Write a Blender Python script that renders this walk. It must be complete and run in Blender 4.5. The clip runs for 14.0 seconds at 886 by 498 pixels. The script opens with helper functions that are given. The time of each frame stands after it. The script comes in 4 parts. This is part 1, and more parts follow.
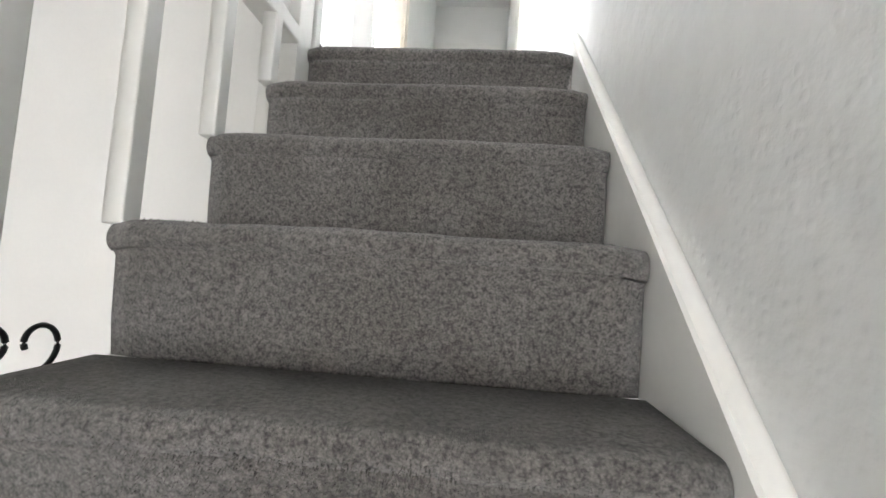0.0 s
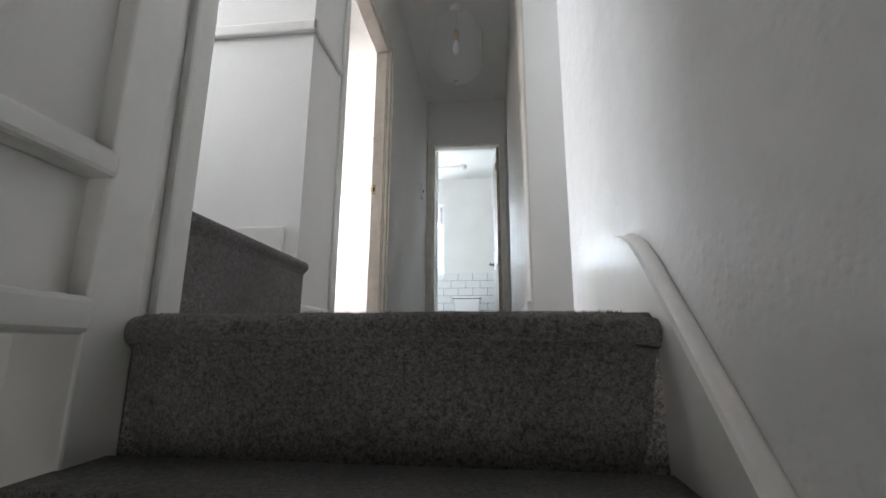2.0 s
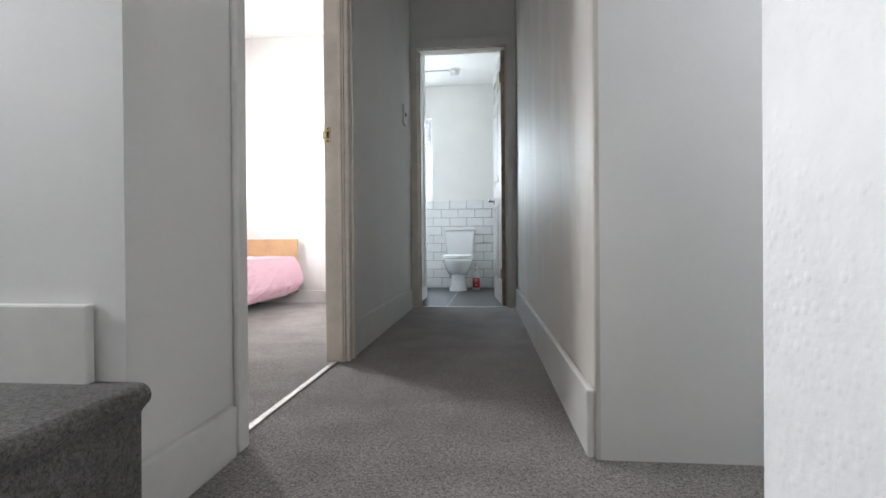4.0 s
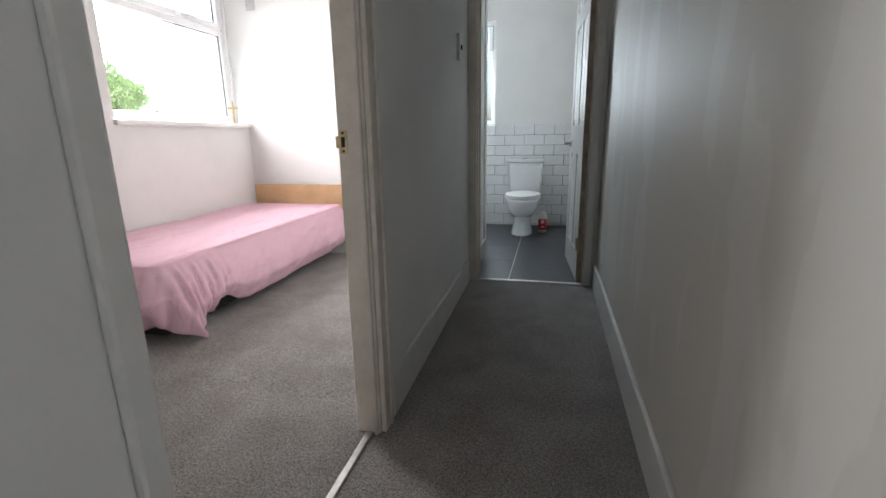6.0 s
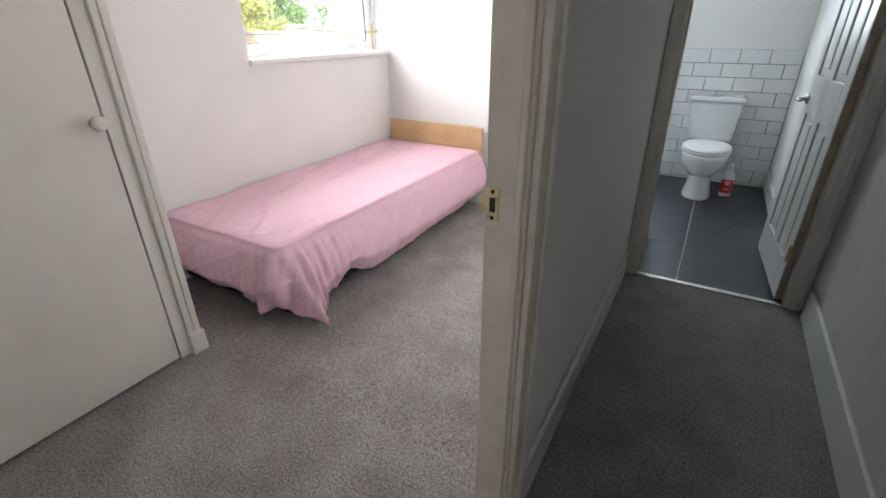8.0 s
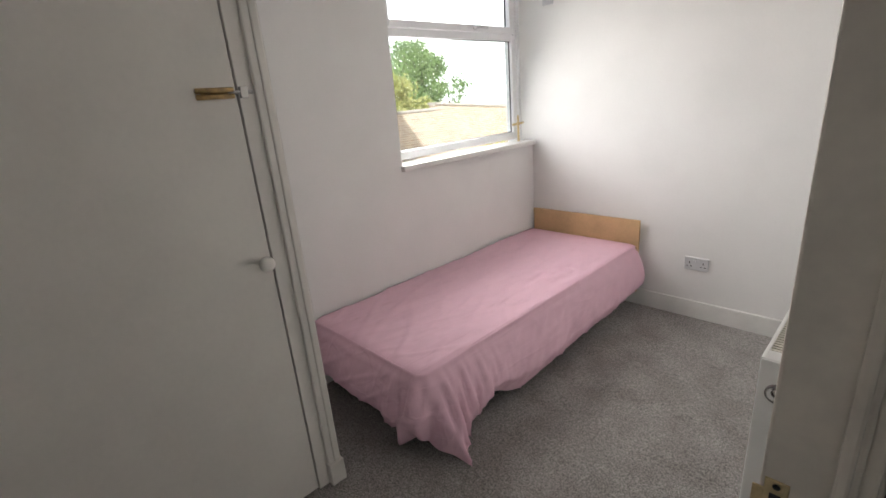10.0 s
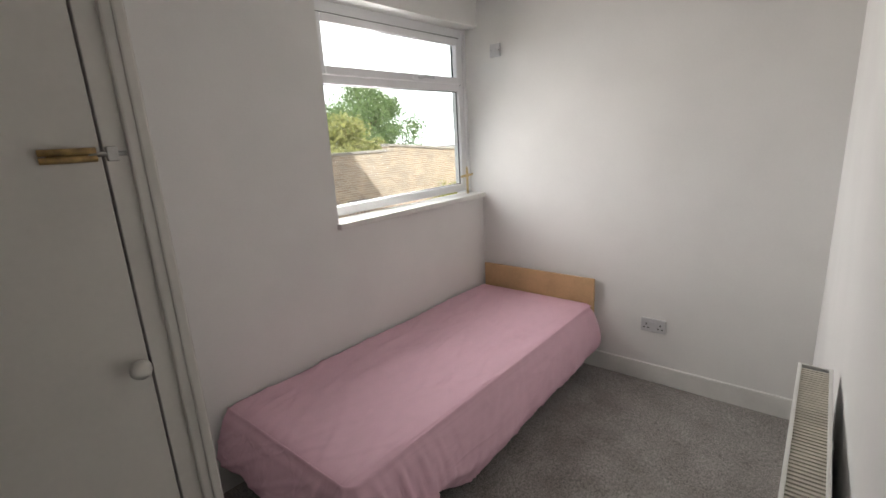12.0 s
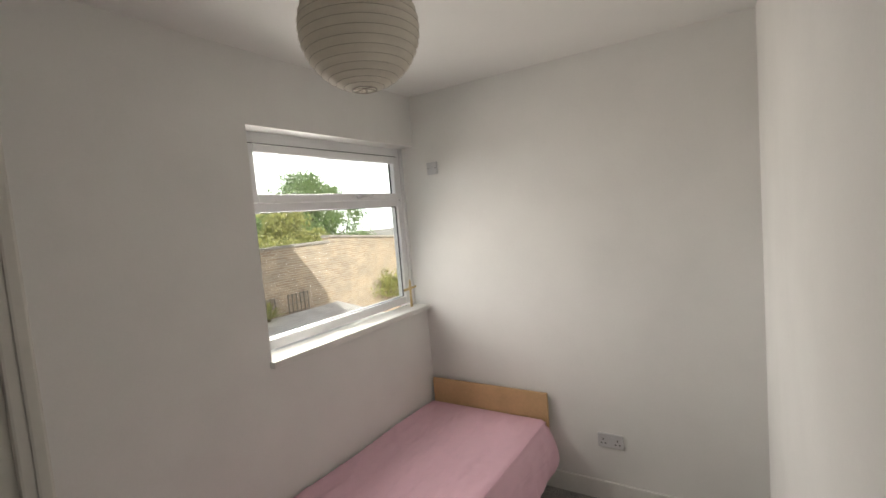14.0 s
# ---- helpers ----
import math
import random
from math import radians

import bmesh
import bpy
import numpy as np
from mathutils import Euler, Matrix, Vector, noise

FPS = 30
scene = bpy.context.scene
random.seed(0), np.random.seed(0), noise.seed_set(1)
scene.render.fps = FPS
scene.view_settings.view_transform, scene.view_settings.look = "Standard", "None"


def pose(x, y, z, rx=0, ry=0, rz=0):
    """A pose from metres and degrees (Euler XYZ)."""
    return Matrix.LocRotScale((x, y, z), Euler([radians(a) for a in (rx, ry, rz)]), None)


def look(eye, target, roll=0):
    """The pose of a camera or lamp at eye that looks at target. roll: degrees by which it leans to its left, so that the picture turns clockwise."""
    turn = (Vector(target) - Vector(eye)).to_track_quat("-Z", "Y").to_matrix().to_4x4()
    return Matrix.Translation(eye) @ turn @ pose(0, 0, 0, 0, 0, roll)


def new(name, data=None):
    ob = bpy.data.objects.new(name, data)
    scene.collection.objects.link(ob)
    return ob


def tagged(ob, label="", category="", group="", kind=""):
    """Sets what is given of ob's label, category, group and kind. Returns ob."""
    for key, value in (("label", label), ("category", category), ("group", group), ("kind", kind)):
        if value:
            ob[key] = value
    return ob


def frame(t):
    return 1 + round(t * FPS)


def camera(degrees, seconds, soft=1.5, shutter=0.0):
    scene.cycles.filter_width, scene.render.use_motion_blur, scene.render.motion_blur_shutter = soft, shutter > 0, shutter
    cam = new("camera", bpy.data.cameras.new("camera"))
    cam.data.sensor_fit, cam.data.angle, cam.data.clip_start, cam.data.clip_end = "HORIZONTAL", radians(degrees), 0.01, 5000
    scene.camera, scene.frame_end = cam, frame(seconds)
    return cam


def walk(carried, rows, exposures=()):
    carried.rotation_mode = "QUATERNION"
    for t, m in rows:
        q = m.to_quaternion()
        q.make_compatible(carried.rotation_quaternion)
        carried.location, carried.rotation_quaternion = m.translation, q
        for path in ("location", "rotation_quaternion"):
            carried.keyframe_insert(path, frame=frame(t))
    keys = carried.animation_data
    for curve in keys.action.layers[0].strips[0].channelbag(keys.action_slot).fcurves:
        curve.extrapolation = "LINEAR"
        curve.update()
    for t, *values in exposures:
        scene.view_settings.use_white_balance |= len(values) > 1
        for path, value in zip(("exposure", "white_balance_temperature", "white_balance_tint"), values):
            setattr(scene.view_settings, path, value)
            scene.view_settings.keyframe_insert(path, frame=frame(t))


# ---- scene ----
cam = camera(88.3, 14.0, soft=1.6)
PATH = [
    (0, (-0.063, -5.233, -0.636), (-0.234, -3.246, -0.487), 3.7),
    (0.5, (-0.047, -5.033, -0.476), (-0.249, -3.066, -0.181), 3.0),
    (0.8, (-0.022, -4.946, -0.393), (-0.264, -2.996, -0.02), 2.3),
    (1, (-0.036, -4.876, -0.312), (-0.25, -2.922, 0.059), -0.7),
    (1.5, (-0.078, -4.76, -0.162), (-0.305, -2.818, 0.258), -1.6),
    (2, (-0.052, -4.632, -0.037), (-0.284, -2.692, 0.394), 0.3),
    (2.2, (-0.042, -4.555, 0.008), (-0.276, -2.616, 0.44), -0.3),
    (4.3, (-0.172, -3.659, 0.56), (-0.338, -1.67, 0.425), -0.0),
    (4.5, (-0.149, -3.58, 0.591), (-0.315, -1.599, 0.371), 1.1),
    (5, (-0.213, -3.411, 0.712), (-0.474, -1.465, 0.333), -0.1),
    (5.5, (-0.239, -3.308, 0.856), (-0.538, -1.386, 0.393), 0.5),
    (6, (-0.245, -3.14, 1.014), (-0.684, -1.249, 0.533), -0.9),
    (6.5, (-0.305, -2.996, 1.143), (-0.859, -1.138, 0.651), -2.2),
    (7, (-0.314, -2.832, 1.209), (-0.88, -1.017, 0.587), -0.7),
    (7.5, (-0.428, -2.684, 1.275), (-1.26, -1.006, 0.572), -0.7),
    (8, (-0.514, -2.607, 1.315), (-1.418, -1.052, 0.441), -0.5),
    (8.2, (-0.553, -2.581, 1.329), (-1.502, -1.058, 0.445), -0.6),
    (10.3, (-0.832, -2.386, 1.562), (-2.246, -1.08, 1.02), -4.5),
    (10.5, (-0.851, -2.365, 1.587), (-2.271, -1.045, 1.097), -4.1),
    (11, (-0.896, -2.29, 1.6), (-2.274, -0.912, 1.148), -3.3),
    (11.5, (-0.918, -2.24, 1.584), (-2.256, -0.826, 1.126), -2.8),
    (12, (-0.956, -2.147, 1.586), (-2.215, -0.669, 1.107), -3.3),
    (12.5, (-0.976, -2.047, 1.58), (-2.085, -0.464, 1.066), -6.2),
    (13, (-0.984, -2.025, 1.626), (-2.078, -0.427, 1.126), -5.9),
    (13.5, (-0.995, -2.025, 1.74), (-2.083, -0.372, 1.449), -5.0),
    (14, (-1.026, -2.027, 1.811), (-2.102, -0.347, 1.661), -4.8),
]
walk(cam, [(t, look(eye, target, roll)) for t, eye, target, roll in PATH],
     exposures=[(0.0, 4.15, 6200, 9), (0.6, 3.8, 6250, 10), (0.9, 3.75, 6250, 10), (1.5, 2.7, 6250, 11), (2.2, 2.05, 6250, 11), (4.3, 2.05, 6200, 11), (5.0, 2.0, 6250, 11), (5.5, 1.8, 6250, 11),
                (6.0, 1.45, 6250, 11), (8.2, 1.45, 6250, 11), (10.3, 0.4, 6500, 10), (12.5, 0.05, 6600, 10), (14.0, -0.07, 6950, 9)])

# ---- light ----
world = bpy.data.worlds.new("sky")
scene.world = world
world.use_nodes = True
wn = world.node_tree
sky = wn.nodes.new("ShaderNodeTexSky")
sky.sky_type = 'NISHITA'
sky.sun_disc = False
sky.sun_elevation = radians(31.5)
sky.sun_rotation = radians(118)
sky.dust_density = 4.0
wn.links.new(sky.outputs[0], wn.nodes["Background"].inputs[0])
wn.nodes["Background"].inputs[1].default_value = 0.15

sun_data = bpy.data.lights.new("sun", 'SUN')
sun_data.energy, sun_data.angle, sun_data.color = 5.0, radians(0.6), (1.0, 0.95, 0.87)
sun = new("sun", sun_data)
sun.matrix_world = look((0, 0, 0), (-0.75, 0.40, -0.52))


def area_lamp(name, eye, target, w, h, power, color=(0.93, 0.97, 1.0)):
    d = bpy.data.lights.new(name, 'AREA')
    d.shape, d.size, d.size_y, d.energy, d.color = 'RECTANGLE', w, h, power, color
    ob = new(name, d)
    ob.matrix_world = look(eye, target)
    return ob


area_lamp("bedroom_window_daylight", (-3.42, -0.22, 1.72), (-2.2, -0.75, 1.18), 0.75, 0.95, 29, (1.0, 0.97, 0.94))
area_lamp("bathroom_window_daylight", (-1.2, 2.56, 1.7), (-1.1, 1.0, 1.3), 0.5, 0.9, 12, (0.86, 0.95, 1.0))
# Added out of sight, in an assumed opening, to brighten the passage wall.
area_lamp("side_passage_fill_light", (1.05, -3.30, 1.5), (1.0, -2.0, 1.3), 0.8, 1.0, 1.6, (0.90, 0.95, 1.0))
# Added fill lamp, no known window: brightens the wall behind the side steps.
area_lamp("upper_flight_fill_light", (-2.84, -3.5, 1.95), (0.0, -3.5, 0.9), 0.7, 0.8, 4.2, (0.98, 0.98, 1.0))
# Fill lamp added at the unseen end of the hall to light the stairs.
area_lamp("hall_fill_light", (-0.3, -8.95, -0.9), (-0.3, -5.0, -0.5), 0.9, 1.3, 5.2, (1.0, 0.98, 0.95))

# ---- materials ----


def material(name, base, rough=0.6, metal=0.0, vary=0.06, scale=6.0, grain=120.0, bump=0.15, spec=0.5, stain=None, depth=0.004):
    """Principled paint, wood or metal: large and small mottling, fine relief."""
    m = bpy.data.materials.new(name)
    m.use_nodes = True
    nt = m.node_tree
    p = nt.nodes["Principled BSDF"]
    tc = nt.nodes.new("ShaderNodeTexCoord")
    big, small = nt.nodes.new("ShaderNodeTexNoise"), nt.nodes.new("ShaderNodeTexNoise")
    big.inputs["Scale"].default_value, big.inputs["Detail"].default_value = scale, 5
    small.inputs["Scale"].default_value, small.inputs["Detail"].default_value = grain, 3
    for n in (big, small):
        nt.links.new(tc.outputs["Object"], n.inputs["Vector"])
    ramp = nt.nodes.new("ShaderNodeValToRGB")
    lo = [max(0, c * (1 - vary * 2)) for c in base] if stain is None else stain
    hi = [min(1, c * (1 + vary)) for c in base]
    ramp.color_ramp.elements[0].position, ramp.color_ramp.elements[0].color = 0.3, (*lo, 1)
    ramp.color_ramp.elements[1].position, ramp.color_ramp.elements[1].color = 0.62, (*hi, 1)
    mix = nt.nodes.new("ShaderNodeMath")
    mix.operation = 'MULTIPLY_ADD'
    mix.inputs[1].default_value, mix.inputs[2].default_value = 0.25, 0.0
    add = nt.nodes.new("ShaderNodeMath")
    add.operation = 'MULTIPLY_ADD'
    add.inputs[1].default_value = 0.78
    nt.links.new(small.outputs["Fac"], mix.inputs[0])
    nt.links.new(big.outputs["Fac"], add.inputs[0])
    nt.links.new(mix.outputs[0], add.inputs[2])
    nt.links.new(add.outputs[0], ramp.inputs["Fac"])
    nt.links.new(ramp.outputs["Color"], p.inputs["Base Color"])
    p.inputs["Roughness"].default_value, p.inputs["Metallic"].default_value = rough, metal
    p.inputs["Specular IOR Level"].default_value = spec
    b = nt.nodes.new("ShaderNodeBump")
    b.inputs["Strength"].default_value, b.inputs["Distance"].default_value = bump, depth
    nt.links.new(add.outputs[0], b.inputs["Height"])
    nt.links.new(b.outputs[0], p.inputs["Normal"])
    return m


def carpet(name, base, tip, low=0.32):
    m = bpy.data.materials.new(name)
    m.use_nodes = True
    nt = m.node_tree
    p = nt.nodes["Principled BSDF"]
    tc = nt.nodes.new("ShaderNodeTexCoord")
    vo, no, wide = nt.nodes.new("ShaderNodeTexVoronoi"), nt.nodes.new("ShaderNodeTexNoise"), nt.nodes.new("ShaderNodeTexNoise")
    vo.inputs["Scale"].default_value = 310
    no.inputs["Scale"].default_value, no.inputs["Detail"].default_value, no.inputs["Roughness"].default_value = 150, 6, 0.8
    wide.inputs["Scale"].default_value, wide.inputs["Detail"].default_value = 5, 5
    for n in (vo, no, wide):
        nt.links.new(tc.outputs["Object"], n.inputs["Vector"])
    h = nt.nodes.new("ShaderNodeMath")
    h.operation = 'SUBTRACT'
    nt.links.new(no.outputs["Fac"], h.inputs[0])
    half = nt.nodes.new("ShaderNodeMath")
    half.operation = 'MULTIPLY'
    half.inputs[1].default_value = 0.22
    nt.links.new(vo.outputs["Distance"], half.inputs[0])
    nt.links.new(half.outputs[0], h.inputs[1])
    ramp = nt.nodes.new("ShaderNodeValToRGB")
    clump = nt.nodes.new("ShaderNodeTexNoise")
    clump.inputs["Scale"].default_value, clump.inputs["Detail"].default_value = 85, 2
    nt.links.new(tc.outputs["Object"], clump.inputs["Vector"])
    tuft = nt.nodes.new("ShaderNodeMath")
    tuft.operation = 'MULTIPLY_ADD'
    tuft.inputs[1].default_value = 0.2
    shift = nt.nodes.new("ShaderNodeMath")
    shift.operation = 'SUBTRACT'
    shift.inputs[1].default_value = 0.1
    nt.links.new(clump.outputs["Fac"], tuft.inputs[0])
    nt.links.new(h.outputs[0], shift.inputs[0])
    nt.links.new(shift.outputs[0], tuft.inputs[2])
    h = tuft
    ramp.color_ramp.elements[0].position, ramp.color_ramp.elements[0].color = 0.24, (*[c * low for c in base], 1)
    ramp.color_ramp.elements[1].position, ramp.color_ramp.elements[1].color = 0.56, (*tip, 1)
    nt.links.new(h.outputs[0], ramp.inputs["Fac"])
    dirt = nt.nodes.new("ShaderNodeValToRGB")
    dirt.color_ramp.elements[0].position, dirt.color_ramp.elements[0].color = 0.3, (0.72, 0.7, 0.68, 1)
    dirt.color_ramp.elements[1].position, dirt.color_ramp.elements[1].color = 0.62, (1, 1, 1, 1)
    nt.links.new(wide.outputs["Fac"], dirt.inputs["Fac"])
    mul = nt.nodes.new("ShaderNodeMix")
    mul.data_type, mul.blend_type = 'RGBA', 'MULTIPLY'
    mul.inputs[0].default_value = 1.0
    nt.links.new(ramp.outputs[0], mul.inputs[6])
    nt.links.new(dirt.outputs[0], mul.inputs[7])
    nt.links.new(mul.outputs[2], p.inputs["Base Color"])
    p.inputs["Roughness"].default_value = 0.95
    p.inputs["Specular IOR Level"].default_value = 0.15
    p.inputs["Sheen Weight"].default_value = 0.25
    p.inputs["Sheen Roughness"].default_value = 0.6
    b = nt.nodes.new("ShaderNodeBump")
    b.inputs["Strength"].default_value, b.inputs["Distance"].default_value = 0.6, 0.007
    nt.links.new(h.outputs[0], b.inputs["Height"])
    nt.links.new(b.outputs[0], p.inputs["Normal"])
    return m


def glass_material(name):
    """Thin clear glazing: nearly all goes straight through, a little is mirrored."""
    m = bpy.data.materials.new(name)
    m.use_nodes = True
    nt = m.node_tree
    nt.nodes.remove(nt.nodes["Principled BSDF"])
    tr, gl, mx = nt.nodes.new("ShaderNodeBsdfTransparent"), nt.nodes.new("ShaderNodeBsdfGlossy"), nt.nodes.new("ShaderNodeMixShader")
    tr.inputs[0].default_value = (0.96, 0.98, 0.97, 1)
    gl.inputs["Roughness"].default_value = 0.01
    mx.inputs[0].default_value = 0.05
    nt.links.new(tr.outputs[0], mx.inputs[1])
    nt.links.new(gl.outputs[0], mx.inputs[2])
    nt.links.new(mx.outputs[0], nt.nodes["Material Output"].inputs[0])
    return m


def streaked(m, light, dark):
    """Tall dried runs of thin paint over an older coat, with hard edges."""
    nt = m.node_tree
    p = nt.nodes["Principled BSDF"]
    tc, mp, no, ramp, mx = (nt.nodes.new(k) for k in ("ShaderNodeTexCoord", "ShaderNodeMapping", "ShaderNodeTexNoise", "ShaderNodeValToRGB", "ShaderNodeMix"))
    mp.inputs["Scale"].default_value = (1.0, 2.0, 0.6)
    no.inputs["Scale"].default_value, no.inputs["Detail"].default_value, no.inputs["Roughness"].default_value = 2.3, 3.0, 0.45
    nt.links.new(tc.outputs["Object"], mp.inputs["Vector"])
    nt.links.new(mp.outputs[0], no.inputs["Vector"])
    ramp.color_ramp.elements[0].position, ramp.color_ramp.elements[1].position = 0.56, 0.575
    nt.links.new(no.outputs["Fac"], ramp.inputs[0])
    mx.data_type = 'RGBA'
    mx.inputs[6].default_value, mx.inputs[7].default_value = (*dark, 1), (*light, 1)
    nt.links.new(ramp.outputs[0], mx.inputs[0])
    nt.links.new(mx.outputs[2], p.inputs["Base Color"])
    ro = nt.nodes.new("ShaderNodeMapRange")
    ro.inputs[3].default_value, ro.inputs[4].default_value = 0.52, 0.48
    nt.links.new(ramp.outputs[0], ro.inputs[0])
    nt.links.new(ro.outputs[0], p.inputs["Roughness"])
    return m


def blistered(m, scale, size):
    """Scattered round blisters under thick paint."""
    nt = m.node_tree
    p = nt.nodes["Principled BSDF"]
    tc, vo, wide, mr, mul, b = (nt.nodes.new(k) for k in ("ShaderNodeTexCoord", "ShaderNodeTexVoronoi", "ShaderNodeTexNoise", "ShaderNodeMapRange", "ShaderNodeMath", "ShaderNodeBump"))
    vo.inputs["Scale"].default_value, wide.inputs["Scale"].default_value = scale, 5.0
    nt.links.new(tc.outputs["Object"], vo.inputs["Vector"])
    nt.links.new(tc.outputs["Object"], wide.inputs["Vector"])
    mr.interpolation_type = 'SMOOTHSTEP'
    mr.inputs[1].default_value, mr.inputs[2].default_value, mr.inputs[3].default_value, mr.inputs[4].default_value = 0.08, 0.42, 1.0, 0.0
    nt.links.new(vo.outputs["Distance"], mr.inputs[0])
    mul.operation = 'MULTIPLY'
    nt.links.new(mr.outputs[0], mul.inputs[0])
    nt.links.new(wide.outputs["Fac"], mul.inputs[1])
    b.inputs["Strength"].default_value, b.inputs["Distance"].default_value = 0.38, size
    old = p.inputs["Normal"].links[0].from_socket
    nt.links.new(mul.outputs[0], b.inputs["Height"])
    nt.links.new(old, b.inputs["Normal"])
    nt.links.new(b.outputs[0], p.inputs["Normal"])
    return m


def creased(m):
    """Fine sharp creases running along a pulled sheet."""
    nt = m.node_tree
    p = nt.nodes["Principled BSDF"]
    old = p.inputs["Normal"].links[0].from_socket
    for turn, stretch, scale, depth in ((25, (9.0, 1.2, 4.0), 0.8, 0.005), (-35, (6.0, 1.0, 7.0), 1.2, 0.003)):
        tc, mp, no, sub, ab, mr, b = (nt.nodes.new(k) for k in ("ShaderNodeTexCoord", "ShaderNodeMapping", "ShaderNodeTexNoise", "ShaderNodeMath", "ShaderNodeMath", "ShaderNodeMapRange", "ShaderNodeBump"))
        mp.inputs["Rotation"].default_value = (0.3, 0, radians(turn))
        mp.inputs["Scale"].default_value = stretch
        no.inputs["Scale"].default_value, no.inputs["Detail"].default_value, no.inputs["Roughness"].default_value = scale, 2.5, 0.5
        no.inputs["Distortion"].default_value = 0.5
        nt.links.new(tc.outputs["Object"], mp.inputs["Vector"])
        nt.links.new(mp.outputs[0], no.inputs["Vector"])
        sub.operation, ab.operation = 'SUBTRACT', 'ABSOLUTE'
        sub.inputs[1].default_value = 0.5
        nt.links.new(no.outputs["Fac"], sub.inputs[0])
        nt.links.new(sub.outputs[0], ab.inputs[0])
        mr.inputs[1].default_value, mr.inputs[2].default_value, mr.inputs[3].default_value, mr.inputs[4].default_value = 0.0, 0.07, 1.0, 0.0
        nt.links.new(ab.outputs[0], mr.inputs[0])
        b.inputs["Strength"].default_value, b.inputs["Distance"].default_value = 0.5, depth
        nt.links.new(mr.outputs[0], b.inputs["Height"])
        nt.links.new(old, b.inputs["Normal"])
        old = b.outputs[0]
    nt.links.new(old, p.inputs["Normal"])
    return m


WALL = material("matt_white_wall_paint", (0.80, 0.79, 0.77), 0.65, vary=0.02, scale=3, grain=90, bump=0.12)
LUMPY = blistered(material("lumpy_painted_plaster", (0.80, 0.80, 0.79), 0.45, vary=0.02, scale=16, grain=38, bump=0.8, depth=0.007), 58.0, 0.0035)
PATCHY = streaked(material("patchy_corridor_paint", (0.70, 0.685, 0.655), 0.5, vary=0.05, scale=2.2, grain=50, bump=0.2, spec=0.4), (0.705, 0.68, 0.64), (0.665, 0.632, 0.582))
CEIL = material("white_ceiling_paint", (0.82, 0.81, 0.79), 0.8, vary=0.015, scale=2, grain=80, bump=0.1)
GLOSS = material("white_gloss_woodwork", (0.78, 0.77, 0.74), 0.28, vary=0.03, scale=9, grain=40, bump=0.12)
CREAM = material("aged_cream_gloss_woodwork", (0.77, 0.71, 0.63), 0.3, vary=0.05, scale=10, grain=40, bump=0.15)
CUPB = material("cream_cupboard_paint", (0.74, 0.71, 0.66), 0.4, vary=0.03, scale=4, grain=50, bump=0.15)
CARPET = carpet("grey_cut_pile_carpet", (0.25, 0.228, 0.215), (0.57, 0.525, 0.495), 0.25)
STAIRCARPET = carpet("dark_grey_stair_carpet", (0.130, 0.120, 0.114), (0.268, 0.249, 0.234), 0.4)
SLATE = material("dark_slate_floor_tile", (0.026, 0.029, 0.036), 0.38, vary=0.2, scale=7, grain=90, bump=0.25)
GROUT = material("pale_floor_grout", (0.55, 0.54, 0.51), 0.8, vary=0.15)
TILE = material("white_glazed_tile", (0.80, 0.81, 0.81), 0.1, vary=0.02, scale=8, grain=20, bump=0.04)
WALLGROUT = material("dark_mouldy_grout", (0.11, 0.105, 0.095), 0.9, vary=0.25, scale=5)
CERAMIC = material("white_vitreous_china", (0.83, 0.84, 0.84), 0.07, vary=0.01, scale=3, grain=8, bump=0.01)
UPVC = material("white_upvc", (0.87, 0.87, 0.88), 0.3, vary=0.02, scale=5, grain=30, bump=0.03)
GLASS = glass_material("window_glass")
PINK = creased(material("pink_cotton_sheet", (0.82, 0.53, 0.625), 0.8, vary=0.012, scale=16, grain=160, bump=0.3, spec=0.25, depth=0.005))
BEECH = material("beech_veneer", (0.60, 0.40, 0.21), 0.45, vary=0.08, scale=6, grain=60, bump=0.06)
BASEFAB = material("dark_divan_fabric", (0.03, 0.03, 0.032), 0.9, vary=0.2)
BRASS = material("worn_brass", (0.66, 0.54, 0.32), 0.3, 1.0, vary=0.12, scale=30)
CHROME = material("brushed_nickel", (0.50, 0.49, 0.47), 0.22, 1.0, vary=0.05, scale=30)
STEEL = material("aluminium_threshold", (0.55, 0.54, 0.52), 0.45, 1.0, vary=0.08, scale=30)
BLACK = material("black_iron", (0.012, 0.012, 0.013), 0.4, 0.3, vary=0.2)
# Near black painted as shade in holes and gaps; also colours the switch rocker.
DARK = material("dark_shade_and_rocker", (0.02, 0.02, 0.02), 0.8, vary=0.2)
# White plastic with its shade put into a greyer colour, for plates and handle.
SHADEDWHITE = material("shade_greyed_white_plastic", (0.60, 0.60, 0.61), 0.3, vary=0.03, scale=5, grain=20, bump=0.02)
PLASTIC = material("white_moulded_plastic", (0.74, 0.74, 0.73), 0.3, vary=0.02, scale=5, grain=20, bump=0.02)
RED = material("red_printed_label", (0.55, 0.03, 0.03), 0.35, vary=0.05)
RADPAINT = material("white_radiator_enamel", (0.80, 0.79, 0.76), 0.3, vary=0.02, scale=8, grain=30, bump=0.05)
GRILLE = material("grimy_cream_grille", (0.62, 0.58, 0.50), 0.45, vary=0.08, scale=20)
PALM = material("dried_palm_leaf", (0.66, 0.52, 0.28), 0.7, vary=0.1, scale=40)
BAMBOO = material("varnished_bamboo", (0.42, 0.28, 0.11), 0.4, vary=0.2, scale=50)
CONCRETE = material("pale_coping_stone", (0.42, 0.40, 0.37), 0.85, vary=0.15, scale=3, grain=40, bump=0.4)
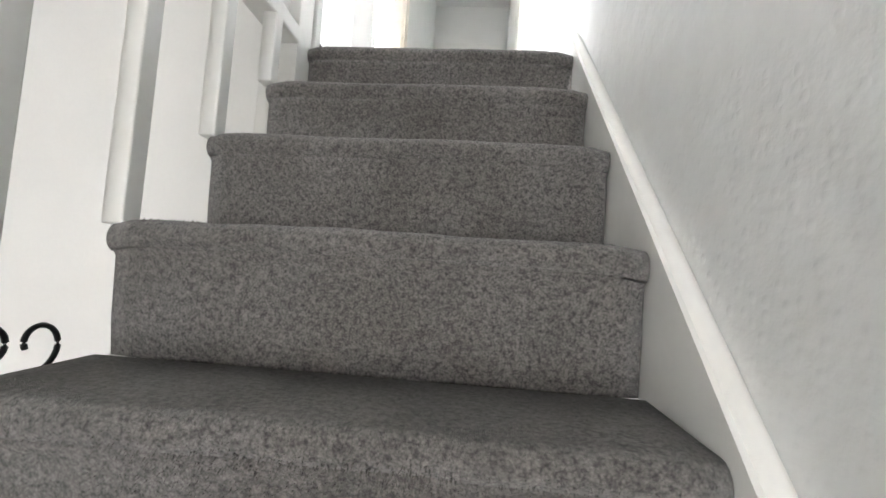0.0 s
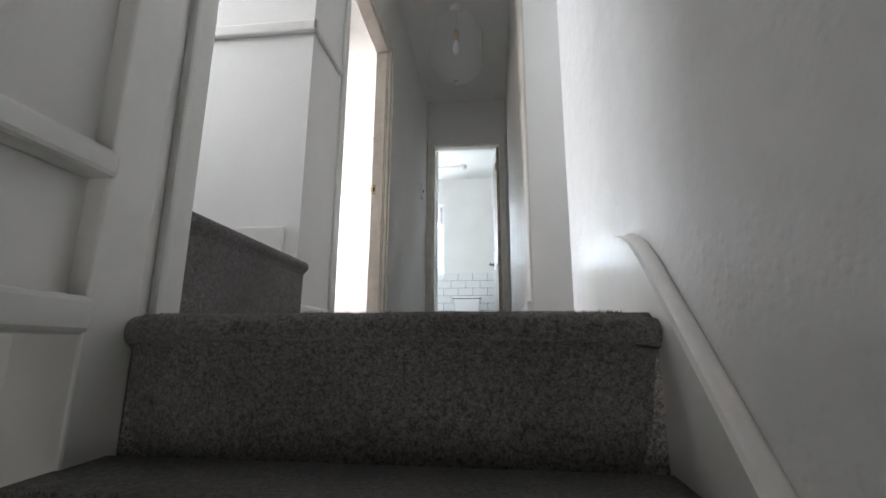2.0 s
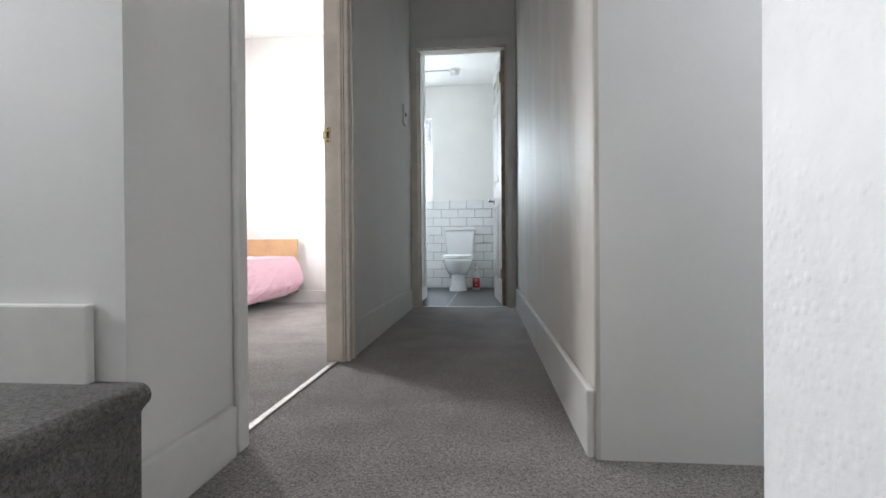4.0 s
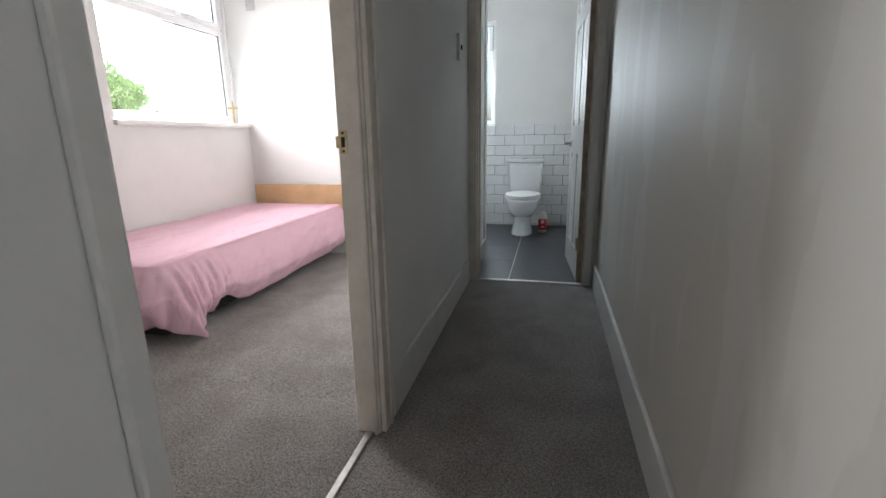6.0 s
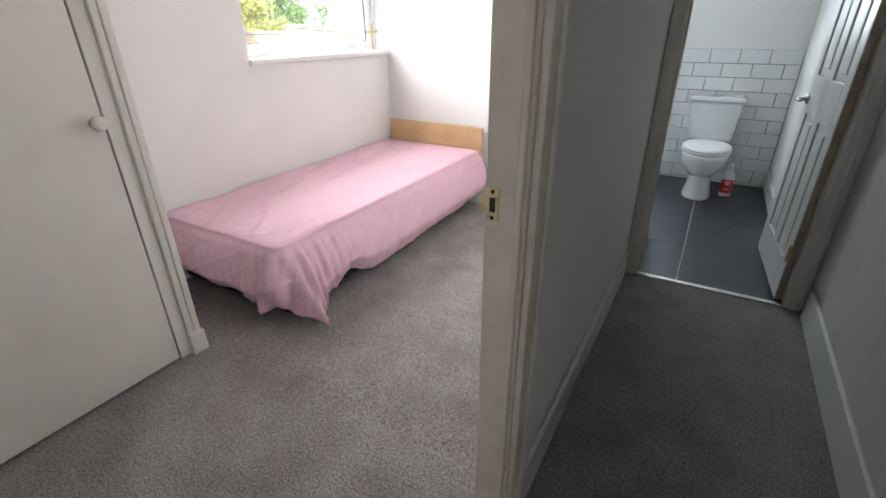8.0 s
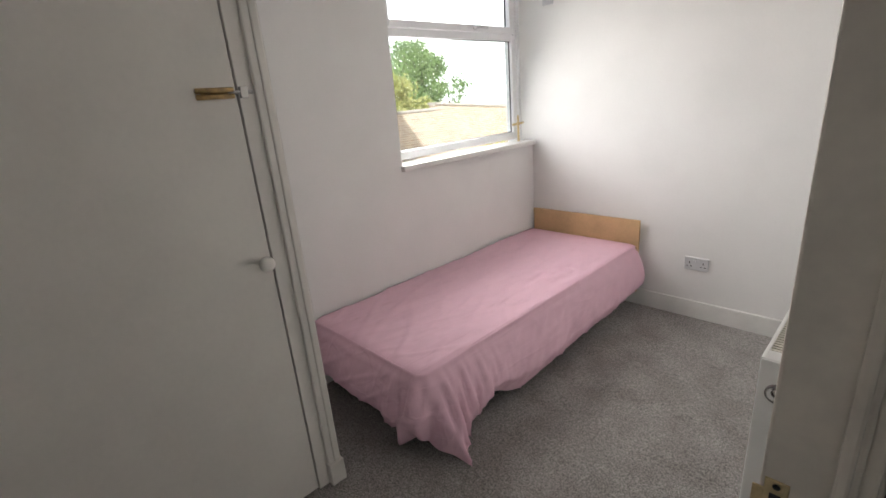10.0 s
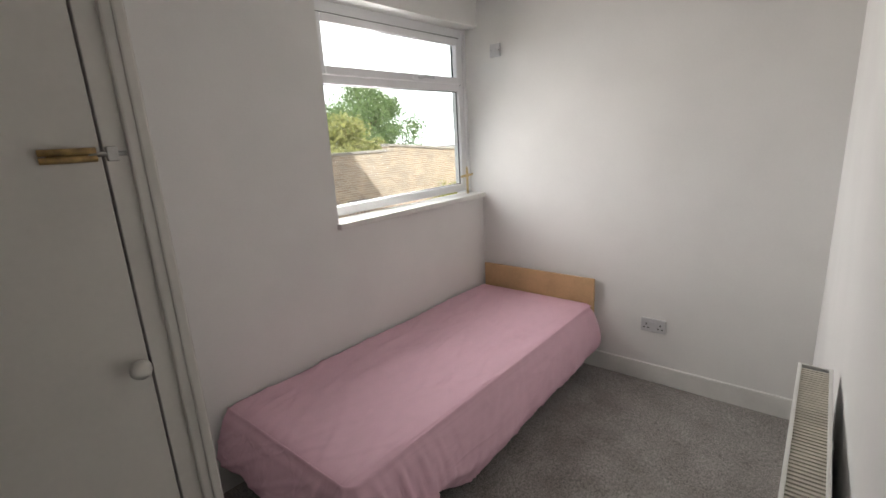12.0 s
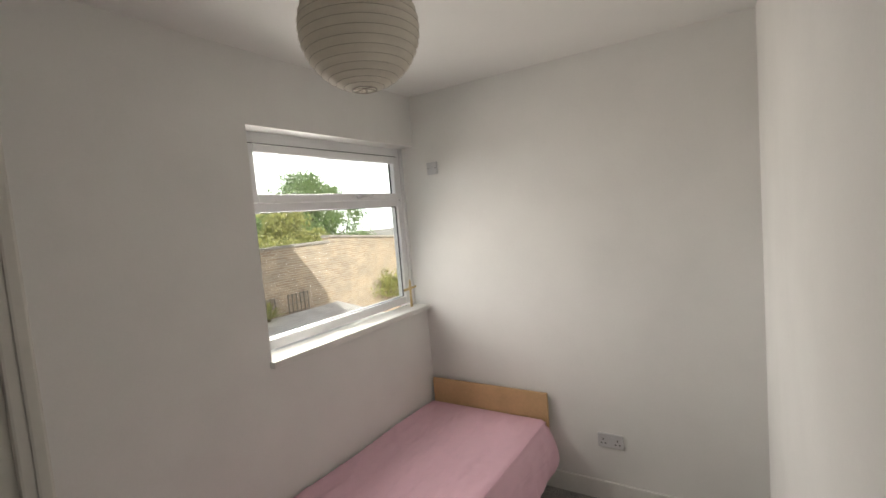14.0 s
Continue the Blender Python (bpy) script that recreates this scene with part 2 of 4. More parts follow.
YARD = material("paved_yard", (0.25, 0.24, 0.22), 0.9, vary=0.2, scale=1.2, grain=20, bump=0.5)
FELT = material("pale_roof_sheet", (0.62, 0.62, 0.62), 0.6, vary=0.1, scale=2, grain=20, bump=0.2)
BARK = material("tree_bark", (0.10, 0.075, 0.05), 0.9, vary=0.3, scale=6, grain=40, bump=0.8)
TRELLIS = material("weathered_trellis", (0.20, 0.19, 0.18), 0.8, vary=0.2, scale=8)


def leaf_material(name, base, dark):
    m = bpy.data.materials.new(name)
    m.use_nodes = True
    nt = m.node_tree
    p = nt.nodes["Principled BSDF"]
    g = nt.nodes.new("ShaderNodeNewGeometry")
    ramp = nt.nodes.new("ShaderNodeValToRGB")
    ramp.color_ramp.elements[0].color, ramp.color_ramp.elements[1].color = (*dark, 1), (*base, 1)
    nt.links.new(g.outputs["Random Per Island"], ramp.inputs[0])
    nt.links.new(ramp.outputs[0], p.inputs["Base Color"])
    p.inputs["Roughness"].default_value = 0.6
    tr, mx = nt.nodes.new("ShaderNodeBsdfTranslucent"), nt.nodes.new("ShaderNodeMixShader")
    mx.inputs[0].default_value = 0.45
    nt.links.new(ramp.outputs[0], tr.inputs[0])
    nt.links.new(p.outputs[0], mx.inputs[1])
    nt.links.new(tr.outputs[0], mx.inputs[2])
    nt.links.new(mx.outputs[0], nt.nodes["Material Output"].inputs[0])
    return m


LEAF = leaf_material("green_leaves", (0.29, 0.41, 0.18), (0.17, 0.28, 0.11))
YLEAF = leaf_material("yellow_green_leaves", (0.50, 0.50, 0.20), (0.31, 0.36, 0.13))


def brick_material(name):
    m = bpy.data.materials.new(name)
    m.use_nodes = True
    nt = m.node_tree
    p = nt.nodes["Principled BSDF"]
    tc, sep, com = nt.nodes.new("ShaderNodeTexCoord"), nt.nodes.new("ShaderNodeSeparateXYZ"), nt.nodes.new("ShaderNodeCombineXYZ")
    nt.links.new(tc.outputs["Object"], sep.inputs[0])
    nt.links.new(sep.outputs["Y"], com.inputs["X"])
    nt.links.new(sep.outputs["Z"], com.inputs["Y"])
    br = nt.nodes.new("ShaderNodeTexBrick")
    br.inputs["Scale"].default_value = 1.0
    br.inputs["Brick Width"].default_value, br.inputs["Row Height"].default_value = 0.235, 0.075
    br.inputs["Mortar Size"].default_value = 0.011
    br.inputs["Color1"].default_value, br.inputs["Color2"].default_value = (0.50, 0.43, 0.35, 1), (0.36, 0.27, 0.21, 1)
    br.inputs["Mortar"].default_value = (0.68, 0.62, 0.53, 1)
    nt.links.new(com.outputs[0], br.inputs["Vector"])
    no = nt.nodes.new("ShaderNodeTexNoise")
    no.inputs["Scale"].default_value, no.inputs["Detail"].default_value = 2.5, 8
    nt.links.new(tc.outputs["Object"], no.inputs["Vector"])
    ramp = nt.nodes.new("ShaderNodeValToRGB")
    ramp.color_ramp.elements[0].position, ramp.color_ramp.elements[0].color = 0.35, (0.8, 0.8, 0.82, 1)
    ramp.color_ramp.elements[1].position, ramp.color_ramp.elements[1].color = 0.65, (1.08, 1.06, 1.0, 1)
    nt.links.new(no.outputs["Fac"], ramp.inputs[0])
    mul = nt.nodes.new("ShaderNodeMix")
    mul.data_type, mul.blend_type = 'RGBA', 'MULTIPLY'
    mul.inputs[0].default_value = 1
    nt.links.new(br.outputs["Color"], mul.inputs[6])
    nt.links.new(ramp.outputs[0], mul.inputs[7])
    nt.links.new(mul.outputs[2], p.inputs["Base Color"])
    p.inputs["Roughness"].default_value = 0.9
    b = nt.nodes.new("ShaderNodeBump")
    b.inputs["Strength"].default_value, b.inputs["Distance"].default_value, b.invert = 0.6, 0.01, True
    nt.links.new(br.outputs["Fac"], b.inputs["Height"])
    nt.links.new(b.outputs[0], p.inputs["Normal"])
    return m


BRICK = brick_material("weathered_stock_brick")

# ---- builders ----


def add_box(bm, lo, hi, bevel=0.0, m=None):
    vs = [bm.verts.new((x, y, z)) for x in (lo[0], hi[0]) for y in (lo[1], hi[1]) for z in (lo[2], hi[2])]
    faces = [bm.faces.new([vs[i] for i in f]) for f in ((0, 1, 3, 2), (4, 6, 7, 5), (0, 4, 5, 1), (2, 3, 7, 6), (0, 2, 6, 4), (1, 5, 7, 3))]
    if bevel:
        edges = {e for f in faces for e in f.edges}
        out = bmesh.ops.bevel(bm, geom=list(edges), offset=bevel, segments=2, affect='EDGES', profile=0.5)
        vs = list({v for f in out["faces"] for v in f.verts} | {v for v in vs if v.is_valid})
    if m is not None:
        bmesh.ops.transform(bm, matrix=m, verts=vs)
    return vs


def part(name, bm, mat, parent=None, label="", smooth=False):
    me = bpy.data.meshes.new(name)
    bmesh.ops.recalc_face_normals(bm, faces=bm.faces)
    bm.to_mesh(me)
    bm.free()
    me.materials.append(mat)
    if smooth:
        for p in me.polygons:
            p.use_smooth = True
    ob = new(name, me)
    if parent is not None:
        ob.parent = parent
    if label:
        ob["label"] = label
    return ob


def boxes(name, items, mat, parent=None, bevel=0.0, label=""):
    bm = bmesh.new()
    for lo, hi in items:
        add_box(bm, lo, hi, bevel)
    return part(name, bm, mat, parent, label)


def box(name, lo, hi, mat, parent=None, bevel=0.003, label=""):
    return boxes(name, [(lo, hi)], mat, parent, bevel, label)


def extrude(name, outline, axis, a, b, mat, parent=None, label="", bevel=0.0, smooth=False):
    """A prism: the outline (two coordinates, in the order of the other axes) swept along an axis from a to b."""
    bm = bmesh.new()

    def at(p, v):
        c = list(p)
        c.insert("xyz".index(axis), v)
        return bm.verts.new(c)
    r0, r1 = [at(p, a) for p in outline], [at(p, b) for p in outline]
    n = len(outline)
    bm.faces.new(r0), bm.faces.new(r1[::-1])
    for i in range(n):
        bm.faces.new((r0[i], r1[i], r1[(i + 1) % n], r0[(i + 1) % n]))
    if bevel:
        bmesh.ops.bevel(bm, geom=list(bm.edges), offset=bevel, segments=2, affect='EDGES')
    return part(name, bm, mat, parent, label, smooth)


def lathe(name, profile, mat, parent=None, m=None, n=28, label="", sx=1.0, sy=1.0):
    """A turned shape: profile of (radius, height)."""
    bm = bmesh.new()
    rings = []
    for r, z in profile:
        rings.append([bm.verts.new((r * sx * math.cos(2 * math.pi * i / n), r * sy * math.sin(2 * math.pi * i / n), z)) for i in range(n)])
    for a, b in zip(rings, rings[1:]):
        for i in range(n):
            bm.faces.new((a[i], a[(i + 1) % n], b[(i + 1) % n], b[i]))
    bm.faces.new(rings[0][::-1]), bm.faces.new(rings[-1])
    if m is not None:
        bmesh.ops.transform(bm, matrix=m, verts=bm.verts)
    return part(name, bm, mat, parent, label, True)


def tube(name, points, r, mat, parent=None, n=8, label=""):
    """A bent rod through points."""
    bm = bmesh.new()
    rings = []
    pts = [Vector(p) for p in points]
    for i, p in enumerate(pts):
        d = (pts[min(i + 1, len(pts) - 1)] - pts[max(i - 1, 0)]).normalized()
        q = d.to_track_quat('Z', 'Y')
        rad = r[i] if isinstance(r, (list, tuple)) else r
        rings.append([bm.verts.new(p + q @ Vector((rad * math.cos(2 * math.pi * k / n), rad * math.sin(2 * math.pi * k / n), 0))) for k in range(n)])
    for a, b in zip(rings, rings[1:]):
        for i in range(n):
            bm.faces.new((a[i], a[(i + 1) % n], b[(i + 1) % n], b[i]))
    bm.faces.new(rings[0][::-1]), bm.faces.new(rings[-1])
    return part(name, bm, mat, parent, label, True)


def empty(name, loc=(0, 0, 0)):
    ob = new(name)
    ob.location = loc
    bpy.context.view_layer.update()
    return ob


def structure(ob, label, category):
    return tagged(ob, label, category, kind="structure")


# ---- sizes ----
XR, XL = 0.088, -0.785           # corridor walls
XB, XJ = -0.846, -0.871          # bedroom faces of the partition and of the door lining
XBATH = -0.786                   # bathroom face of the partition
XW, XF = -3.0, -3.13             # window wall, window frame
YB = 0.765                       # bedroom end wall
CEILZ = 2.685
STAIR_Y, RISE, GOING = -4.03, 0.195, 0.203
SL, SR = -0.60, 0.158            # stair carpet edges
XS = 0.184                       # stair wall
STEPS = 12
LOWZ = -RISE * STEPS

# ---- structure ----
structure(boxes("floor_landing", [((XL - 0.02, STAIR_Y + 0.03, -0.2), (XS + 0.03, 0.0, 0.0)), ((XS + 0.03, -3.2, -0.2), (2.0, -2.68, 0.0)),
                                 ((XL - 0.1, -2.66, -0.2), (XL - 0.02, -1.79, 0.0))], CARPET),
          "worn grey cut-pile carpet on the corridor and landing", "carpet floor")


def sloped_floor():
    bm = bmesh.new()
    rows = []
    for y, z in ((-2.96, 0.0), (-1.75, 0.0), (YB + 0.02, -0.055)):
        rows.append([bm.verts.new((x, y, z)) for x in (XW - 0.02, XL - 0.1)])
    for a, b in zip(rows, rows[1:]):
        bm.faces.new((a[0], a[1], b[1], b[0]))
    r = bmesh.ops.extrude_face_region(bm, geom=bm.faces[:])
    bmesh.ops.translate(bm, vec=(0, 0, -0.15), verts=[v for v in r["geom"] if isinstance(v, bmesh.types.BMVert)])
    return structure(part("floor_bedroom", bm, CARPET), "grey cut-pile carpet, slightly worn, on the bedroom floor", "carpet floor")


sloped_floor()
bath_floor = structure(boxes("floor_bathroom", [((XBATH, 0.0, -0.2), (0.06, 2.4, -0.0025)), ((-1.75, YB + 0.1, -0.2), (XBATH, 2.4, -0.0025))], GROUT), "pale grout under dark slate floor tiles", "tile floor")

# corridor partition to the bedroom, with its door opening
structure(boxes("wall_corridor_west", [((XB, -3.05, 0), (XL, -2.705, CEILZ)), ((XB, -1.80, -0.1), (XL, 0.0, CEILZ)), ((XB, -2.705, 2.06), (XL, -1.80, CEILZ)),
                                      ((XB, 0.0, -0.1), (XBATH, YB, CEILZ))], WALL),
          "matt white plastered partition with a doorway in it", "wall")
bath_floor.rotation_euler.x = -0.019
round_corner = [(XR + 0.012 - 0.012 * math.cos(a), -2.672 - 0.012 * math.sin(a)) for a in [math.pi / 2 * i / 6 for i in range(7)]]
structure(extrude("wall_corridor_east", [(XR, 0.0), *round_corner, (XR + 0.012, -2.56), (XR + 0.12, -2.56), (XR + 0.12, 0.0)], "z", 0, CEILZ, PATCHY),
          "patchy off-white plaster wall with dried drips", "wall")
structure(boxes("wall_side_passage", [((XR + 0.012, -2.684, 0), (2.0, -2.56, CEILZ))], WALL), "smooth white painted wall of the side passage", "wall")
structure(boxes("wall_bathroom_front", [((XL - 0.04, 0.0, 0), (-0.735, 0.1, CEILZ)), ((0.02, 0.0, 0), (XR + 0.12, 0.1, CEILZ)), ((-0.735, 0.0, 2.165), (0.02, 0.1, CEILZ)),
                                       ((-1.75, YB + 0.1, 0), (XBATH, YB + 0.2, CEILZ))], WALL),
          "white wall over the bathroom doorway", "wall")
bath_back = structure(boxes("wall_bathroom_back", [((-1.75, 2.39, -0.1), (0.15, 2.6, 1.13)), ((-0.88, 2.39, 1.13), (0.15, 2.6, CEILZ)), ((-1.75, 2.39, 1.13), (-1.5, 2.6, CEILZ)),
                                                   ((-1.5, 2.39, 2.25), (-0.88, 2.6, CEILZ))], WALL), "pale painted bathroom wall above white brick tiles", "wall")
structure(box("wall_bathroom_east", (0.03, 0.1, -0.1), (0.15, 2.39, CEILZ), WALL, bevel=0), "plain pale bathroom side wall", "wall")
structure(box("wall_bathroom_west", (-1.85, 0.85, -0.1), (-1.75, 2.6, CEILZ), WALL, bevel=0), "plain pale bathroom side wall", "wall")
structure(box("wall_bedroom_end", (XW - 0.25, YB, -0.2), (XB, YB + 0.1, CEILZ), WALL, bevel=0), "matt white bedroom end wall", "wall")
WY0, WY1, WZ0, WZ1 = -0.62, YB, 1.115, 2.325
structure(boxes("wall_bedroom_window", [((XW - 0.22, -3.05, -0.2), (XW, WY0, CEILZ)), ((XW - 0.22, WY0, -0.2), (XW, YB, WZ0)), ((XW - 0.22, WY0, WZ1), (XW, YB, CEILZ))], WALL),
          "matt white bedroom wall around the window recess", "wall")
structure(boxes("ceiling", [((-3.3, -4.35, CEILZ), (2.1, 2.7, CEILZ + 0.1)), ((-3.3, -9.1, CEILZ), (2.1, -4.35, CEILZ + 0.1))], CEIL), "flat white painted ceiling", "ceiling")

extrude("wall_bedroom_east", [(XB + 0.01, -1.80), (XB - 0.003, -1.80), (XB - 0.058, YB), (XB + 0.01, YB)], "z", -0.1, CEILZ, WALL)
structure(bpy.data.objects["wall_bedroom_east"], "matt white bedroom face of the partition", "wall")

# stairwell
structure(boxes("wall_stair_east", [((XS, -9.0, LOWZ), (XS + 0.12, -3.16, CEILZ))], LUMPY, None, 0.012), "lumpy white painted plaster wall beside the stairs", "wall")
structure(boxes("wall_stair_west_upper", [((SL - 0.1, -9.0, 0.235), (SL - 0.02, -4.06, CEILZ)), ((-2.8, -4.0, 0.0), (SL - 0.10, -3.93, CEILZ))], WALL),
          "white boarded wall above the stair screen", "wall")
structure(boxes("wall_hall_west", [((-1.5, -4.02, LOWZ), (SL - 0.03, -3.935, 0.235)), ((-1.6, -9.0, LOWZ), (-1.5, -3.93, 0.235)), ((-1.6, -3.93, LOWZ), (-0.7, -3.83, -0.02))], WALL), "white wall of the hall behind the stair screen", "wall")
structure(box("ceiling_hall", (-1.5, -9.0, 0.235), (SL - 0.1, -4.0, 0.335), CEIL, bevel=0), "white ceiling over the lower hall", "ceiling")
structure(boxes("wall_hall_front", [((-1.6, -9.1, LOWZ), (-0.8, -9.0, CEILZ)), ((0.2, -9.1, LOWZ), (0.3, -9.0, CEILZ)), ((-0.8, -9.1, -0.2), (0.2, -9.0, CEILZ)),
                                    ((-0.8, -9.1, LOWZ), (0.2, -9.0, -1.6))], WALL), "white hall wall with an opening added for the fill lamp", "wall")
structure(box("floor_hall", (-1.6, -9.1, LOWZ - 0.1), (0.3, STAIR_Y, LOWZ), CARPET, bevel=0), "grey carpet on the lower hall floor", "carpet floor")
structure(boxes("wall_upper_flight", [((-3.22, -3.05, 0), (XB, -2.95, CEILZ)), ((-2.9, -4.0, 0), (-2.8, -3.05, 1.5)), ((-2.9, -4.0, 2.4), (-2.8, -3.05, CEILZ))], WALL), "white wall behind the side steps", "wall")
structure(boxes("wall_side_room", [((XS + 0.12, -3.34, 0), (0.6, -3.24, CEILZ)), ((1.5, -3.34, 0), (2.0, -3.24, CEILZ)), ((0.6, -3.34, 0), (1.5, -3.24, 0.95)), ((0.6, -3.34, 2.1), (1.5, -3.24, CEILZ)), ((2.0, -3.34, 0), (2.1, -2.56, CEILZ))], WALL), "white walls of the side passage", "wall")

# Unseen wall, added so its edge throws a diagonal shadow on the yard wall.
structure(box("wall_shade_caster", (-3.22, 0.88, CEILZ + 0.104), (2.1, 1.0, 9.9), BRICK, None, 0), "unseen brick wall added above the house to shade the yard wall", "wall")
# Unseen walls added outside; the nearer keeps sun out of the side passage.
structure(boxes("wall_sun_blocker", [((-3.0, -12.2, LOWZ), (6.0, -12.0, 4.0)), ((0.4, -4.4, LOWZ), (6.0, -4.2, 7.0))], BRICK), "unseen brick walls added outside to block the sun", "wall")

# ---- stairs ----
stairs = empty("staircase", (0, STAIR_Y, LOWZ))
tagged(stairs, "straight flight of stairs covered in dark grey carpet", "staircase")


def pile(parent, prof, x0, x1, density, seed):
    """Short carpet tufts standing on the riser, nosing and tread."""
    rng = np.random.default_rng(seed)
    segs = [(np.array(a), np.array(c)) for a, c in zip(prof, prof[1:])]
    verts = []
    for a, c in segs:
        d = c - a
        ln = float(np.hypot(*d))
        n = int(ln * (x1 - x0) * density)
        if n < 1:
            continue
        f, x = rng.random(n), x0 + (x1 - x0) * rng.random(n)
        base = np.stack([x, a[0] + d[0] * f, a[1] + d[1] * f], 1)
        nor = np.array([0, -d[1], d[0]]) / ln
        base = base - nor * 0.003
        tip = base + nor * rng.uniform(0.003, 0.0058, (n, 1)) + rng.normal(0, 0.0010, (n, 3)) + np.array([0, 0, -0.001])
        side = np.stack([np.cos(x * 9e4), np.sin(x * 7e4) * 0.5, np.sin(x * 5e4)], 1) * 0.0009
        verts.append(np.stack([base + side, base - side, tip], 1).reshape(-1, 3))
    v = np.concatenate(verts)
    me = bpy.data.meshes.new("carpet_pile")
    me.from_pydata(v.tolist(), [], np.arange(len(v)).reshape(-1, 3).tolist())
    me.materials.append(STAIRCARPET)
    ob = new("carpet_pile", me)
    ob.parent = parent
    tagged(ob, kind="stuff")


def stair_step(k):
    """Riser, rounded nosing and tread in one carpet piece."""
    y, z = -GOING * k, -RISE * k - LOWZ + 0.014
    back = (GOING + 0.012) if k else 0.05
    prof = [(y + 0.028, z - RISE - 0.004), (y + 0.022, z - RISE + 0.05), (y + 0.02, z - 0.055), (y + 0.010, z - 0.043)]
    for i in range(9):
        a = math.radians(250 - 20 * i)
        prof.append((y + 0.019 + 0.021 * math.cos(a), z - 0.021 + 0.021 * math.sin(a)))
    prof += [(y + 0.06, z + 0.001), (y + back, z), (y + back, z - RISE - 0.004)]
    bm = bmesh.new()
    cols = 24
    rows = []
    for i in range(cols + 1):
        u = i / cols
        x = SL + 0.006 + (SR - SL - 0.012) * u
        edge = 0.012 * (abs(u - 0.5) * 2) ** 14
        row = []
        for j, (py, pz) in enumerate(prof):
            w = 0.004 * noise.noise((x * 4, py * 5 + k * 3.1, pz * 5)) + 0.0025 * noise.noise((x * 15, py * 12, pz * 12 + k))
            front = j < len(prof) - 2
            row.append(bm.verts.new((x, py + (w + edge if front else 0), pz + (w - edge * 0.5 if 4 <= j < len(prof) - 2 else 0))))
        rows.append(row)
    for a, b in zip(rows, rows[1:]):
        for j in range(len(prof) - 1):
            bm.faces.new((a[j], b[j], b[j + 1], a[j + 1]))
    bm.faces.new(rows[0]), bm.faces.new(rows[-1][::-1])
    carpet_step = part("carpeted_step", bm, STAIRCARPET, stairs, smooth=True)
    if k < 7:
        pile(carpet_step, [(p, c) for p, c in prof[:-2]], SL + 0.05, SR - 0.05, 60000 if k < 5 else 26000, k)


for k in range(STEPS):
    stair_step(k)

# wall string with a moulded cap and a curved top end
crown = [(-0.01, 0.004), (0.06, 0.071), (0.10, 0.106), (0.131, 0.130)]
low_end = (-GOING * STEPS, -RISE * STEPS + 0.014)
body_line = [low_end, *crown, (0.17, 0.148), (0.218, 0.162), (0.32, 0.181), (0.545, 0.185), (0.545, -0.2), (-GOING * STEPS, -RISE * STEPS - 0.2)]
extrude("wall_string", [(a, b - LOWZ) for a, b in body_line], "x", SR - 0.004, XS + 0.004, GLOSS, stairs, "white painted string board")
tube("string_cap", [(XS - 0.012, a, b - 0.006 - LOWZ) for a, b in [low_end, *crown, (0.17, 0.148), (0.22, 0.155)]], 0.013, GLOSS, stairs, 10, "scuffed rounded capping")
# open side: baluster screen under a panelled fascia
box("lower_moulding", (SL - 0.05, -4.9, -0.02 - LOWZ), (SL + 0.015, -0.05, 0.03 - LOWZ), GLOSS, stairs, 0.008)
box("upper_moulding", (SL - 0.05, -4.9, 0.195 - LOWZ), (SL + 0.02, -0.05, 0.235 - LOWZ), GLOSS, stairs, 0.008)
box("fascia_panel", (SL - 0.04, -4.9, 0.03 - LOWZ), (SL - 0.02, -0.05, 0.195 - LOWZ), GLOSS, stairs, 0.002)
for k in range(1, 10):
    y = -GOING * k + 0.002 + 0.009 * (k - 1)
    box("baluster", (SL - 0.012, y - 0.006, -RISE * k - LOWZ + 0.004), (SL + 0.022, y + 0.030, -0.02 - LOWZ), GLOSS, stairs, 0.003)
extrude("outer_string", [(-GOING * 9, -RISE * 10 - 0.09 - LOWZ), (0.0, -RISE - 0.11 - LOWZ), (0.0, -0.45 - LOWZ), (-GOING * 9, -RISE * 10 - 0.25 - LOWZ)], "x", SL - 0.05, SL + 0.002, GLOSS, stairs)
# post at the head of the stairs
newel = box("newel_post", (SL - 0.09, STAIR_Y - 0.06, -0.45), (SL + 0.012, STAIR_Y + 0.03, CEILZ), GLOSS, None, 0.004)
tagged(newel, "tall white painted post at the stair head", "post", kind="structure")
arch = box("trim_stair_opening", (SL - 0.09, STAIR_Y + 0.03, 0.0), (SL - 0.012, STAIR_Y + 0.155, CEILZ), GLOSS, None, 0.006)
structure(arch, "white moulded board beside the side steps", "trim")
box("bead", (SL - 0.014, STAIR_Y + 0.075, 0.0), (SL + 0.004, STAIR_Y + 0.095, CEILZ), GLOSS, arch, 0.006)
# side steps up to the left
side = empty("side_steps", (-0.9, -3.5, 0))
tagged(side, "carpeted side steps rising off the landing", "steps")


def side_step(k):
    x, z = 0.9 - 0.738 - 0.22 * k - (0.75 if k else 0), 0.275 + 0.2 * k
    prof = [(x - 0.02, z - 0.262), (x - 0.018, z - 0.05)]
    for i in range(8):
        a = math.radians(-60 + 22 * i)
        prof.append((x - 0.019 + 0.02 * math.cos(a), z - 0.02 + 0.02 * math.sin(a)))
    deep = 0.25 if k else 1.0
    prof += [(x - deep, z), (x - deep, z - 0.262)]
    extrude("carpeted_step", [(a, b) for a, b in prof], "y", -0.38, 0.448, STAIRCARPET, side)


for k in range(6):
    side_step(k)
box("skirting", (-0.95, 0.43, 0.268), (0.06, 0.448, 0.41), GLOSS, side, 0.004)
rail_z = 1.27
